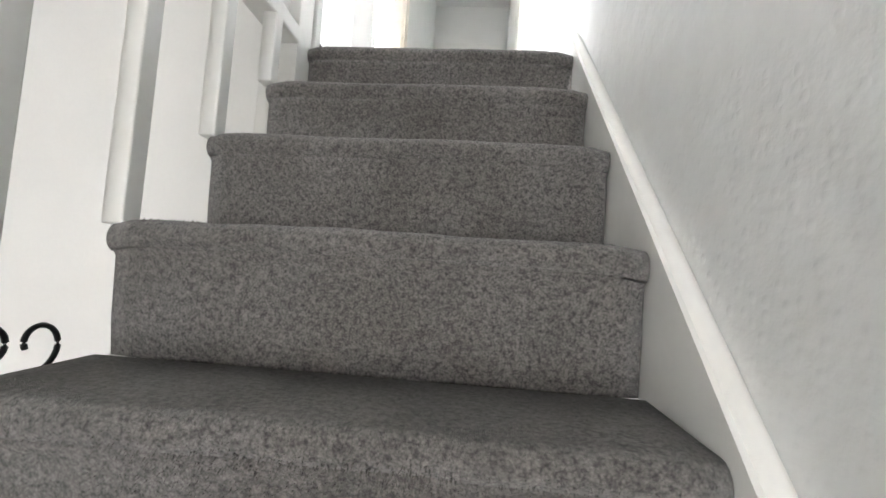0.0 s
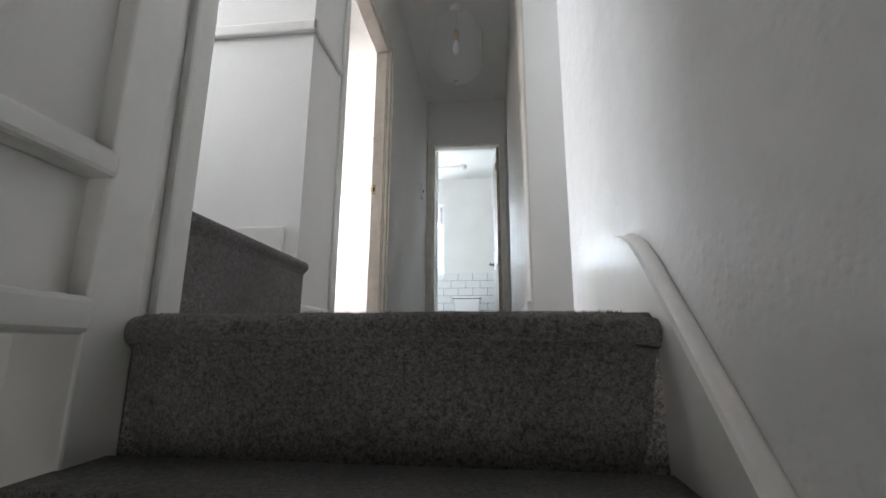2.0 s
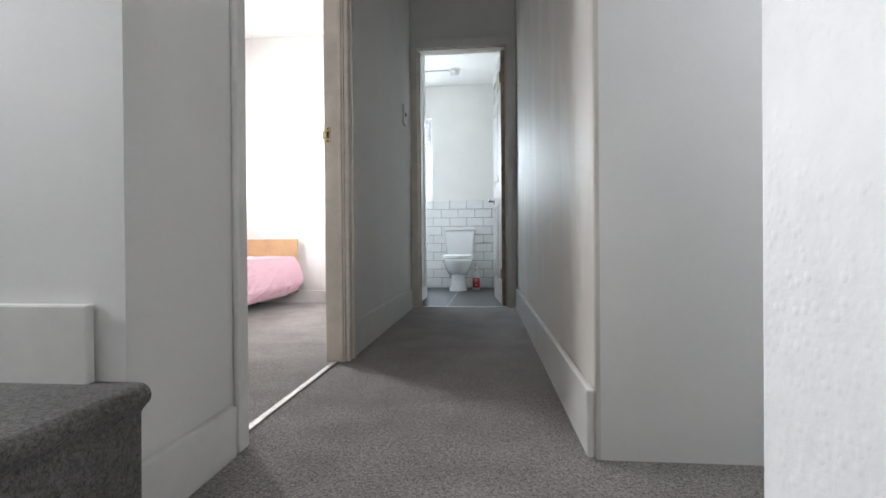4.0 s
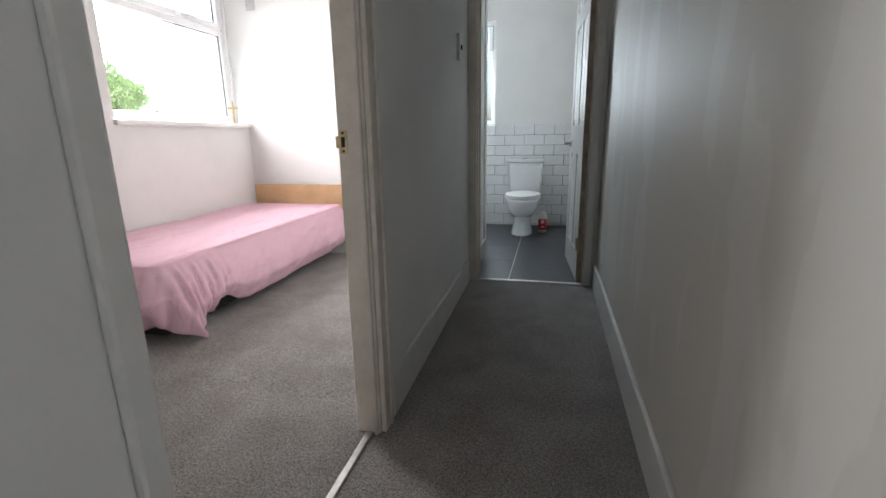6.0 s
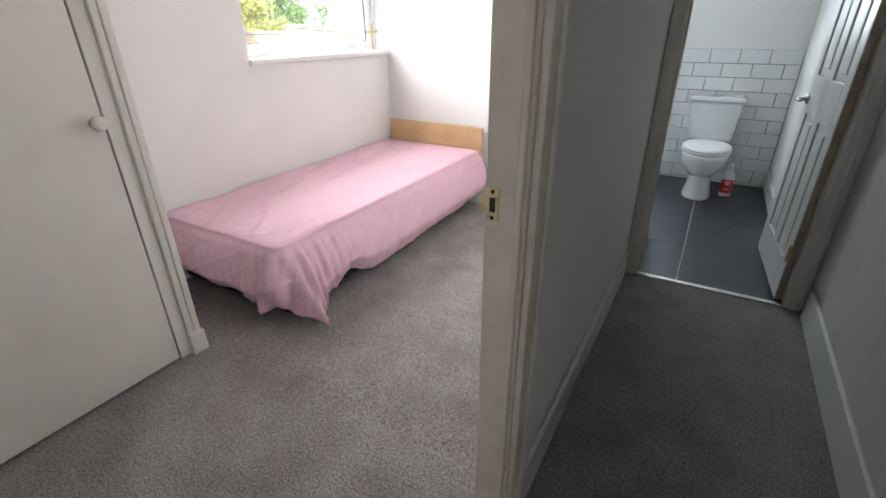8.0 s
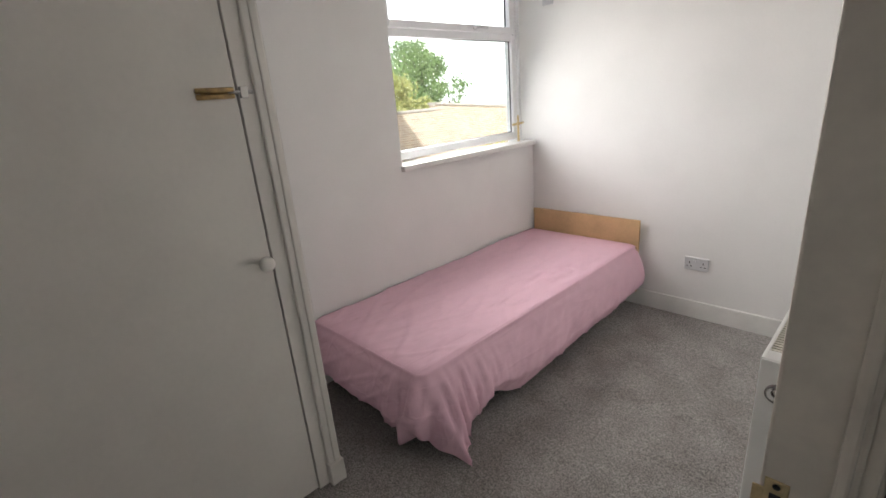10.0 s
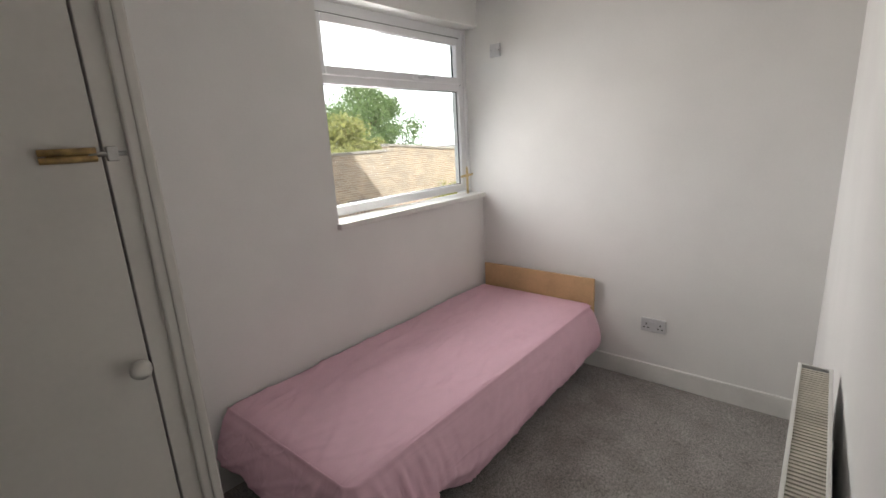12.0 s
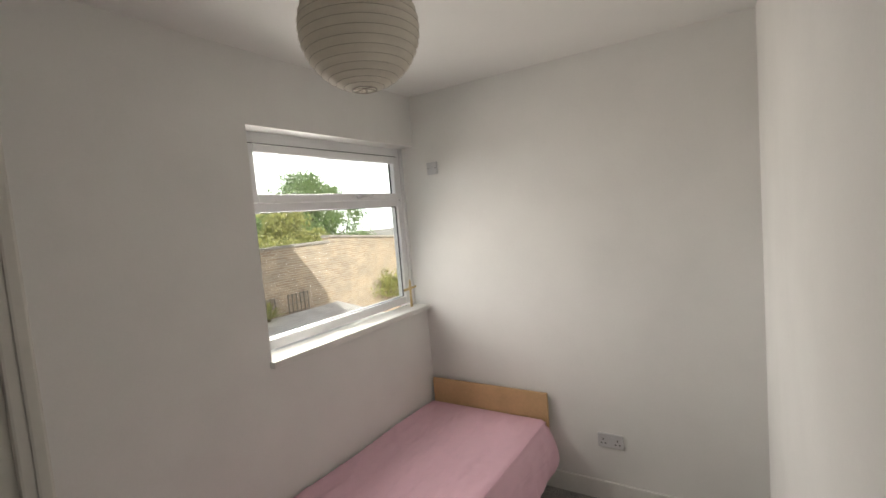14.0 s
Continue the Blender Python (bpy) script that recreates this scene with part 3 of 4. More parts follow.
dado = structure(boxes("trim_dado_rail", [((-2.8, -3.075, rail_z - 0.025), (XL + 0.022, -3.05, rail_z + 0.025)), ((XL, -3.075, rail_z - 0.025), (XL + 0.022, -2.74, rail_z + 0.025))], GLOSS, None, 0.007),
                 "white painted dado rail round the corner", "trim")
# ---- skirtings ----


def skirting(name, lo, hi, label="white painted skirting board with a rounded top"):
    return structure(box(name, lo, hi, GLOSS, None, 0.006), label, "baseboard")


skirting("baseboard_corridor_east", (XR - 0.018, -2.678, 0), (XR, -0.08, 0.165))
skirting("baseboard_corridor_west", (XL, -1.72, 0), (XL + 0.018, -0.08, 0.165))
skirting("baseboard_corridor_corner", (XL, -3.05, 0), (XL + 0.020, -2.733, 0.125))
skirting("baseboard_bedroom_end", (XW, YB - 0.016, -0.06), (XB, YB, 0.07))
extrude("baseboard_bedroom_east", [(XB, -1.745), (XB - 0.020, -1.745), (XB - 0.074, YB - 0.016), (XB, YB - 0.016)], "z", -0.06, 0.07, GLOSS)
structure(bpy.data.objects["baseboard_bedroom_east"], "white painted skirting board", "baseboard")
skirting("baseboard_bathroom_east", (0.012, 0.9, -0.02), (0.03, 2.37, 0.12))

# ---- door frames ----
frame_bed = empty("door_frame", (XL, -2.2, 0))
tagged(frame_bed, "aged cream painted bedroom door frame without its door", "door frame", kind="structure")


def fr(name, lo, hi, parent, mat=CREAM, bevel=0.004, label=""):
    o = parent.location
    return box(name, [a - b for a, b in zip(lo, o)], [a - b for a, b in zip(hi, o)], mat, parent, bevel, label)


J0, J1 = -2.675, -1.825
fr("jamb", (XJ - 0.001, J1, 0), (XL + 0.002, J1 + 0.03, 2.06), frame_bed)
fr("jamb", (XJ - 0.001, J0 - 0.03, 0), (XL + 0.002, J0, 2.06), frame_bed, GLOSS)
fr("head", (XJ - 0.001, J0 - 0.03, 2.03), (XL + 0.002, J1 + 0.03, 2.062), frame_bed)
fr("stop", (XJ + 0.066, J1 - 0.012, 0), (XL - 0.005, J1 + 0.001, 2.03), frame_bed)
fr("stop", (XJ + 0.066, J0 - 0.001, 0), (XL - 0.005, J0 + 0.012, 2.03), frame_bed)
for y0, y1, n in ((J1 + 0.012, J1 + 0.085, 1), (J0 - 0.046, J0 + 0.004, 0)):
    fr("architrave", (XL, y0, 0), (XL + 0.018, y1, 2.12), frame_bed, CREAM if n else GLOSS, 0.004 if n else 0.008)
    if n:
        fr("architrave_bead", (XL + 0.016, y0 + 0.045, 0), (XL + 0.026, y0 + 0.066, 2.11), frame_bed, bevel=0.005)
fr("architrave", (XL, J0 - 0.046, 2.05), (XL + 0.019, J1 + 0.085, 2.125), frame_bed)
for y0, y1 in ((J1 + 0.03, J1 + 0.078), (J0 - 0.078, J0 - 0.03)):
    fr("architrave", (XJ + 0.006, y0, 0), (XB + 0.002, y1, 2.12), frame_bed, GLOSS, 0.005)
# strike plate: brass plate, a dark block as the keep's shade, two screws
strike = fr("strike_plate", (XJ + 0.004, J1 - 0.0025, 0.965), (XJ + 0.030, J1 + 0.001, 1.035), frame_bed, BRASS, 0.001, "worn brass strike plate")
fr("keep_hole_shade", (XJ + 0.011, J1 - 0.004, 0.985), (XJ + 0.023, J1 - 0.0022, 1.015), frame_bed, DARK, 0.0005)
fr("strike_lip", (XJ - 0.008, J1 - 0.002, 0.982), (XJ + 0.006, J1 + 0.0005, 1.018), frame_bed, BRASS, 0.001)
for z in (0.973, 1.027):
    lathe("screw", [(0.0042, 0), (0.0042, 0.0012), (0.001, 0.002)], BLACK, frame_bed, Matrix.Translation((XJ + 0.017 - XL, J1 - 0.0028 + 2.2, z)) @ pose(0, 0, 0, 90), 10)
thr = structure(box("threshold_strip_bedroom", (XL - 0.052, J0, 0.0), (XL - 0.028, J1, 0.007), STEEL, None, 0.003), "thin metal carpet strip in the bedroom doorway", "threshold")

frame_bath = empty("door_frame", (-0.36, 0, 0))
tagged(frame_bath, "cream painted bathroom door frame", "door frame", kind="structure")
fr("jamb", (-0.745, -0.004, 0), (-0.717, 0.104, 2.17), frame_bath)
fr("jamb", (0.002, -0.004, 0), (0.03, 0.104, 2.17), frame_bath)
fr("head", (-0.745, -0.004, 2.14), (0.03, 0.104, 2.172), frame_bath)
fr("stop", (-0.718, 0.03, 0), (-0.705, 0.06, 2.14), frame_bath)
fr("architrave", (XL + 0.002, -0.02, 0), (-0.726, 0, 2.2), frame_bath)
# Right and top architraves use whiter GLOSS, not CREAM, to look better lit.
fr("architrave", (0.012, -0.02, 0), (0.075, 0, 2.2), frame_bath, GLOSS)
fr("architrave_bead", (0.045, -0.03, 0), (0.066, -0.018, 2.19), frame_bath, GLOSS, 0.005)
fr("architrave", (XL + 0.002, -0.021, 2.15), (0.075, 0, 2.22), frame_bath, GLOSS)
structure(box("threshold_strip_bathroom", (-0.717, -0.012, 0.0), (0.002, 0.022, 0.007), STEEL, None, 0.003), "pale metal strip between carpet and slate tiles", "threshold")

BAREWOOD = material("bare_brown_wood", (0.46, 0.38, 0.29), 0.6, vary=0.2, scale=14)
# ---- bathroom door ----
door = new("bathroom_door")
door.matrix_world = pose(0.0, 0.045, 0.012, 0, 0, 94)
tagged(door, "white six-panel bathroom door standing open into the room", "door")
DW, DH, DT = 0.70, 2.12, 0.036
stiles = [((0, 0, 0), (0.095, DT, DH)), ((DW - 0.095, 0, 0), (DW, DT, DH)), ((0.30, 0, 0.2), (0.40, DT, DH - 0.1))]
rails = [((0.095, 0, 0), (DW - 0.095, DT, 0.2)), ((0.095, 0, 0.86), (DW - 0.095, DT, 1.06)), ((0.095, 0, 1.74), (DW - 0.095, DT, 1.84)), ((0.095, 0, DH - 0.1), (DW - 0.095, DT, DH))]
for lo, hi in stiles:
    box("stile", lo, hi, GLOSS, door, 0.003)
for lo, hi in rails:
    box("rail", lo, hi, GLOSS, door, 0.003)
for x0, x1 in ((0.095, 0.30), (0.40, 0.605)):
    for z0, z1 in ((0.2, 0.86), (1.06, 1.74), (1.84, DH - 0.1)):
        pn = box("panel", (x0, 0.011, z0), (x1, DT - 0.011, z1), GLOSS, door, 0)
        box("raised_field", (x0 + 0.035, 0.002, z0 + 0.035), (x1 - 0.035, DT - 0.002, z1 - 0.035), GLOSS, pn, 0.008)
box("hinge_edge", (-0.004, 0.003, 0.0), (-0.0005, DT - 0.003, DH), BAREWOOD, door, 0.001, "bare brown wood edge")
for z in (0.22, 1.85):
    box("hinge", (-0.012, DT - 0.004, z), (0.004, DT + 0.012, z + 0.09), BRASS, door, 0.003, "tarnished hinge")
hm = Matrix.Translation((DW - 0.06, DT, 0.93)) @ pose(0, 0, 0, -90)
rose = lathe("handle_rose", [(0.027, 0), (0.027, 0.006), (0.022, 0.010), (0.012, 0.012), (0.011, 0.045)], CHROME, door, hm)
tube("lever", [(DW - 0.06, DT + 0.04, 0.93), (DW - 0.06, DT + 0.05, 0.93), (DW - 0.075, DT + 0.053, 0.93), (DW - 0.16, DT + 0.05, 0.932)], [0.011, 0.012, 0.011, 0.008], CHROME, door, 10)

# ---- toilet ----
toilet = empty("toilet", (-0.51, 1.63, -0.034))
tagged(toilet, "white close-coupled toilet with its lid down", "toilet")


def loft(name, rings, mat, parent, n=32, label=""):
    """Rings of (centre y, half width, half depth, z), each an egg shape."""
    bm = bmesh.new()
    rr = []
    for cy, hw, hd, z in rings:
        rr.append([bm.verts.new((hw * math.cos(a), cy + hd * math.sin(a) * (1.0 if math.sin(a) < 0 else 0.92), z)) for a in [2 * math.pi * i / n for i in range(n)]])
    for a, b in zip(rr, rr[1:]):
        for i in range(n):
            bm.faces.new((a[i], a[(i + 1) % n], b[(i + 1) % n], b[i]))
    bm.faces.new(rr[0][::-1]), bm.faces.new(rr[-1])
    return part(name, bm, mat, parent, label, True)


loft("pedestal", [(0.22, 0.115, 0.20, 0), (0.22, 0.112, 0.195, 0.02), (0.22, 0.095, 0.17, 0.10), (0.23, 0.09, 0.16, 0.17), (0.23, 0.11, 0.20, 0.22)], CERAMIC, toilet)
loft("bowl", [(0.23, 0.10, 0.17, 0.19), (0.22, 0.135, 0.22, 0.24), (0.22, 0.165, 0.25, 0.30), (0.22, 0.18, 0.265, 0.36), (0.22, 0.182, 0.268, 0.39)], CERAMIC, toilet)
loft("seat", [(0.22, 0.182, 0.266, 0.392), (0.22, 0.188, 0.272, 0.397), (0.22, 0.188, 0.272, 0.408), (0.22, 0.184, 0.268, 0.412)], PLASTIC, toilet)
loft("lid", [(0.22, 0.184, 0.27, 0.416), (0.22, 0.187, 0.272, 0.422), (0.22, 0.183, 0.266, 0.434), (0.22, 0.15, 0.23, 0.440), (0.22, 0.06, 0.1, 0.442)], PLASTIC, toilet)
box("neck", (-0.15, 0.40, 0.24), (0.15, 0.72, 0.405), CERAMIC, toilet, 0.03)
bmc = bmesh.new()
vs = add_box(bmc, (-0.20, 0.535, 0.40), (0.20, 0.74, 0.745), 0.025)
for v in bmc.verts:
    v.co.x *= 0.86 + 0.14 * (v.co.z - 0.40) / 0.345
    v.co.y += 0.03 * (0.745 - v.co.z) / 0.345 if v.co.y < 0.6 else 0
part("cistern", bmc, CERAMIC, toilet)
lid = box("cistern_lid", (-0.215, 0.52, 0.747), (0.215, 0.745, 0.786), CERAMIC, toilet, 0.012)
lathe("flush_button", [(0.024, 0), (0.024, 0.005), (0.02, 0.008)], CHROME, lid, Matrix.Translation((0, 0.63, 0.785)))

# bottle of cleaner
bottle = empty("cleaner_bottle", (-0.29, 1.93, -0.036))
tagged(bottle, "white plastic cleaner bottle with a red label", "bottle")
lathe("body", [(0.043, 0), (0.046, 0.01), (0.046, 0.17), (0.04, 0.2), (0.018, 0.225), (0.016, 0.24)], PLASTIC, bottle, sx=1.0, sy=0.7)
lathe("cap", [(0.02, 0.238), (0.02, 0.275), (0.012, 0.285)], PLASTIC, bottle)
lathe("front_label", [(0.0468, 0.03), (0.0468, 0.15)], RED, bottle, sx=1.0, sy=0.7, label="red and white printed label")
for z, w in ((0.125, 0.04), (0.105, 0.03), (0.06, 0.034)):
    box("print_bar", (-w / 2, -0.0345, z), (w / 2, -0.0325, z + 0.009), PLASTIC, bottle, 0)

# skirting beside the bathroom doorway and ceiling light
skirting("baseboard_bathroom_west", (XBATH, 0.1, -0.01), (XBATH + 0.018, 0.86, 0.12))
lampb = empty("bathroom_ceiling_light", (-0.53, 1.85, CEILZ))
tagged(lampb, "small round white bathroom ceiling light", "ceiling light")
lathe("base", [(0.07, 0), (0.07, -0.012), (0.06, -0.02)], PLASTIC, lampb)
lathe("diffuser", [(0.055, -0.018), (0.055, -0.05), (0.04, -0.065), (0.01, -0.07)], PLASTIC, lampb)
conduit = box("cable_trunking", (-1.6, 1.83, CEILZ - 0.018), (-0.6, 1.86, CEILZ), PLASTIC, None, 0.003)
tagged(conduit, "white surface cable trunking along the bathroom ceiling", "trunking")


def upvc_window(name, label, w, h, split, loc, turn):
    """A white window, x across, y depth, with a top-hung light over a fixed pane."""
    win = new(name)
    win.matrix_world = Matrix.Translation(loc) @ pose(0, 0, 0, 0, 0, turn)
    structure(win, label, "window")
    f = 0.055
    for lo, hi in (((0, 0, 0), (f, 0.07, h)), ((w - f, 0, 0), (w, 0.07, h)), ((f, 0, 0), (w - f, 0.07, f)), ((f, 0, h - f), (w - f, 0.07, h)), ((f, 0, split - 0.03), (w - f, 0.07, split + 0.03))):
        box("window_frame", lo, hi, UPVC, win, 0.006)
    s = 0.048
    a0, a1, b0, b1 = f - 0.012, w - f + 0.012, split + 0.018, h - f + 0.012
    for lo, hi in (((a0, -0.018, b0), (a0 + s, 0.02, b1)), ((a1 - s, -0.018, b0), (a1, 0.02, b1)), ((a0 + s, -0.018, b0), (a1 - s, 0.02, b0 + s)), ((a0 + s, -0.018, b1 - s), (a1 - s, 0.02, b1))):
        box("sash", lo, hi, UPVC, win, 0.007)
    for lo, hi in (((a0 - 0.004, -0.006, b0 - 0.004), (a0, 0.003, b1 + 0.004)), ((a1, -0.006, b0 - 0.004), (a1 + 0.005, 0.003, b1 + 0.004)), ((a0, -0.006, b1), (a1, 0.003, b1 + 0.005))):
        box("seal", lo, hi, BLACK, win, 0)
    for (x0, z0, x1, z1) in ((a0 + s - 0.004, b0 + s - 0.004, a1 - s + 0.004, b0 + s + 0.004), (f - 0.002, f - 0.004, w - f + 0.002, f + 0.004), (f - 0.002, split - 0.034, w - f + 0.002, split - 0.026)):
        box("gasket", (x0, 0.022, z0), (x1, 0.030, z1), BLACK, win, 0)
    for x0, z0, x1, z1 in ((a0 + s - 0.004, b0 + s, a0 + s + 0.004, b1 - s), (a1 - s - 0.004, b0 + s, a1 - s + 0.004, b1 - s), (f - 0.004, f, f + 0.004, split - 0.03), (w - f - 0.004, f, w - f + 0.004, split - 0.03)):
        box("gasket", (x0, 0.022, z0), (x1, 0.030, z1), BLACK, win, 0)
    for z0, z1 in ((f - 0.01, split - 0.02), (b0 + 0.03, b1 - 0.03)):
        g = box("pane", (f - 0.01, 0.032, z0), (w - f + 0.01, 0.040, z1), GLASS, win, 0)
        g.visible_shadow = False
    hx = w * 0.62
    hn = box("handle_base", (hx - 0.055, -0.028, b0 + 0.012), (hx + 0.02, -0.017, b0 + 0.034), UPVC, win, 0.004)
    tube("handle", [(hx, -0.025, b0 + 0.023), (hx, -0.05, b0 + 0.024), (hx + 0.03, -0.056, b0 + 0.03), (hx + 0.12, -0.05, b0 + 0.026)], [0.011, 0.011, 0.011, 0.009], SHADEDWHITE, win, 8)
    box("handle_button", (hx - 0.012, -0.034, b0 + 0.018), (hx + 0.012, -0.0275, b0 + 0.029), CHROME, win, 0.002)
    return win


upvc_window("window_1", "white plastic bedroom window with a top-hung light", 1.345, 1.14, 0.765, (XF, -0.60, 1.165), 90)
upvc_window("window_2", "white plastic bathroom window with frosted daylight", 0.62, 1.12, 0.80, (-1.5, 2.46, 1.13), 0)
sill = structure(box("sill", (XF - 0.02, WY0 - 0.012, WZ0), (XW + 0.035, YB, WZ0 + 0.035), GLOSS, None, 0.004), "white painted window sill board", "window sill")
# soffit lining fills the gap over the frame
structure(box("trim_window_head", (XF - 0.09, WY0, 2.30), (XF + 0.0, YB, WZ1), UPVC, None, 0), "white trim over the window frame", "trim")
structure(box("trim_window_side", (XF - 0.05, 0.742, WZ0 + 0.035), (XF + 0.02, YB, WZ1), UPVC, None, 0), "white trim beside the window frame", "trim")

# ---- bed ----
bed = empty("divan_bed", (-2.53, -0.33, 0))
tagged(bed, "low single divan bed with a beech headboard", "bed")


def bedpart(name, lo, hi, mat, bevel=0.01, label=""):
    return fr(name, lo, hi, bed, mat, bevel, label)


bedpart("base", (-2.975, -1.345, 0.03), (-2.125, 0.68, 0.24), BASEFAB, 0.02, "dark fabric divan base")
bedpart("mattress", (-2.95, -1.34, 0.24), (-2.12, 0.69, 0.395), PLASTIC, 0.04)
bedpart("headboard", (-2.974, 0.722, 0.05), (-2.083, 0.742, 0.596), BEECH, 0.004, "plain beech veneer headboard")
for x in (-2.88, -2.45):
    for y in (-1.2, 0.6):
        lathe("castor", [(0.02, -0.05 if y > 0 else 0.0), (0.02, 0.05)], BLACK, bed, Matrix.Translation((x + 2.53, y + 0.33, 0)), 12)


def bed_sheet():
    """A sheet: a nearly flat top and a skirt that hangs in folds from the foot and the open side."""
    bm = bmesh.new()
    X0, X1, Y0, Y1, Z = -2.985, -2.10, -1.375, 0.715, 0.418
    path, rc = [], 0.05
    # along the foot, round the corner, along the side, round the head corner
    n1, n2 = 84, 200
    for i in range(n1):
        path.append((X0 + (X1 - rc - X0) * i / n1, Y0, 0, -1))
    for i in range(14):
        a = -math.pi / 2 + math.pi / 2 * i / 14
        path.append((X1 - rc + rc * math.cos(a), Y0 + rc + rc * math.sin(a), math.cos(a), math.sin(a)))
    for i in range(n2):
        path.append((X1, Y0 + rc + (Y1 - 0.04 - Y0 - rc) * i / n2, 1, 0))
    for i in range(8):
        a = math.pi / 2 * i / 7
        path.append((X1 - 0.04 + 0.04 * math.cos(a), Y1 - 0.04 + 0.04 * math.sin(a), math.cos(a), math.sin(a)))
    s, run = [0.0], 0.0
    for p, q in zip(path, path[1:]):
        run += math.hypot(q[0] - p[0], q[1] - p[1])
        s.append(run)
    sc = X1 - X0 + 0.0
    rows = 34
    grid = []
    for (x, y, nx, ny), u in zip(path, s):
        d = u - sc - 0.075
        near = math.exp(-((d + 0.03) / 0.25) ** 2)
        tip = math.exp(-(d / 0.065) ** 2)
        foot = d < 0
        hem = (0.108 + 0.015 * math.exp(-((d + 0.55) / 0.25) ** 2) + 0.035 * noise.noise((u * 3.1, 5, 0))) if foot else (0.05 + 0.025 * noise.noise((u * 2.3, 1, 0)) + 0.07 * math.exp(-((d - 0.33) / 0.10) ** 2))
        if u > run - 0.25:
            hem += 0.03 * (u - run + 0.25) / 0.25
        hem = hem * (1 - tip) + 0.02 * tip
        col = []
        for j in range(rows + 1):
            v = j / rows
            fold = 0.0
            fold += near * 0.042 * math.sin(d * 52 + 0.7 + 2.2 * v) * v
            fold += near * 0.022 * math.sin(d * 110 + 1.9 - 3 * v) * v ** 0.7
            fold += 0.02 * noise.noise((u * 5, v * 1.6, 0.3)) * (0.35 + v)
            fold += 0.009 * noise.noise((u * 17 + v * 4, v * 4, 4.3)) * v
            fold += near * 0.012 * math.sin(d * 165 + 6 * v) * v ** 0.8 + near * 0.02 * noise.noise((u * 11, v * 5, 2.2)) * v
            fold += 0.010 * max(0, 0.12 - abs(noise.noise((u * 4.5 + v * 2.2, v * 1.2, 9.1)))) / 0.12 * (0.3 + v)
            fold += 0.010 * math.sin(u * 23 + v * 5) * math.exp(-((u - run + 0.22) / 0.16) ** 2) * v
            tuck = (-0.055 * max(0, v - 0.72) / 0.28) * (1 - tip)
            out = 0.012 + 0.075 * math.sin(min(1.0, v * 1.25) * math.pi / 2) + 0.045 * tip * v + fold + tuck
            if v < 0.12:
                out *= v / 0.12
            z = Z - 0.012 * min(1, v * 6) - (Z - 0.012 - hem) * v + 0.010 * near * math.sin(d * 40) * v
            col.append(bm.verts.new((x + nx * out, y + ny * out, z)))
        grid.append(col)
    for a, b in zip(grid, grid[1:]):
        for j in range(rows):
            bm.faces.new((a[j], b[j], b[j + 1], a[j + 1]))
    nx_, ny_ = 84, 200
    pts = {}
    for i in range(nx_ + 1):
        for j in range(ny_ + 1):
            fx, fy = i / nx_, j / ny_
            x, y = X0 + (X1 - X0 + 0.004) * fx, Y0 - 0.004 + (Y1 - Y0 + 0.004) * fy
            e = min((X1 - x), (y - Y0)) / 0.06
            z = Z - 0.012 * max(0, 1 - e) ** 2
            ridge = 0.010 * noise.noise((x * 7 + y * 1.5, y * 1.1, 2.0)) + 0.006 * noise.noise((x * 15 - y * 2, y * 3, 7.0))
            crease = 0.007 * math.exp(-((x + 2.86 + 0.03 * math.sin(y * 2)) / 0.02) ** 2) + 0.004 * math.exp(-((x + 2.78 + 0.05 * y) / 0.015) ** 2)
            crease += 0.006 * math.sin(y * 60 + x * 20) * math.exp(-((x + 2.25) / 0.07) ** 2 - ((y - 0.05) / 0.12) ** 2)
            fold_a = abs(noise.noise((x * 5 + y * 2.6, y * 0.9 - x, 11.0)))
            fold_b = abs(noise.noise((x * 9 - y * 3.4, y * 1.6, 3.0)))
            crease += 0.012 * max(0, 0.14 - fold_a) / 0.14 * 0.5 + 0.008 * max(0, 0.1 - fold_b) / 0.1 * 0.5
            crease += 0.0045 * math.sin((x + 0.12 * y) * 78 + 2 * noise.noise((x * 2, y * 3, 1.0))) * math.exp(-((x + 2.31) / 0.10) ** 2 - ((y + 0.12) / 0.32) ** 2)
            crease += 0.0035 * math.sin((x + 0.05 * y) * 62) * math.exp(-((x + 2.84) / 0.07) ** 2 - ((y + 0.3) / 0.5) ** 2)
            sag = -0.008 * math.sin(fx * math.pi) * math.sin(fy * math.pi)
            cx, cy = x - (X1 - 0.05), y - (Y0 + 0.05)
            if cx > 0 and cy < 0 and math.hypot(cx, cy) > 0.05:
                k = 0.05 / math.hypot(cx, cy)
                x, y = X1 - 0.05 + cx * k, Y0 + 0.05 + cy * k
            pts[i, j] = bm.verts.new((x, y, z + (ridge + crease + sag) * min(1, max(0, e), max(0, (Y1 - y) / 0.12))))
    for i in range(nx_):
        for j in range(ny_):
            bm.faces.new((pts[i, j], pts[i + 1, j], pts[i + 1, j + 1], pts[i, j + 1]))
    ob = part("bed_sheet", bm, PINK, None, "", True)
    so = ob.modifiers.new("thickness", 'SOLIDIFY')
    so.thickness, so.offset = 0.003, -1
    return tagged(ob, "creased pink cotton sheet draped over the divan bed", "bed sheet")


bed_sheet()

# ---- cupboard ----
XC = -2.33
structure(boxes("wall_cupboard", [((XW, -1.76, -0.05), (XC - 0.03, -1.695, CEILZ)), ((XC - 0.06, -2.95, 2.32), (XC - 0.005, -1.70, CEILZ))], WALL), "white boxed-in wall around the cupboard", "wall")
cup = empty("built_in_cupboard", (XC, -2.3, 0))
tagged(cup, "built-in cupboard with a flat cream painted door", "cupboard")
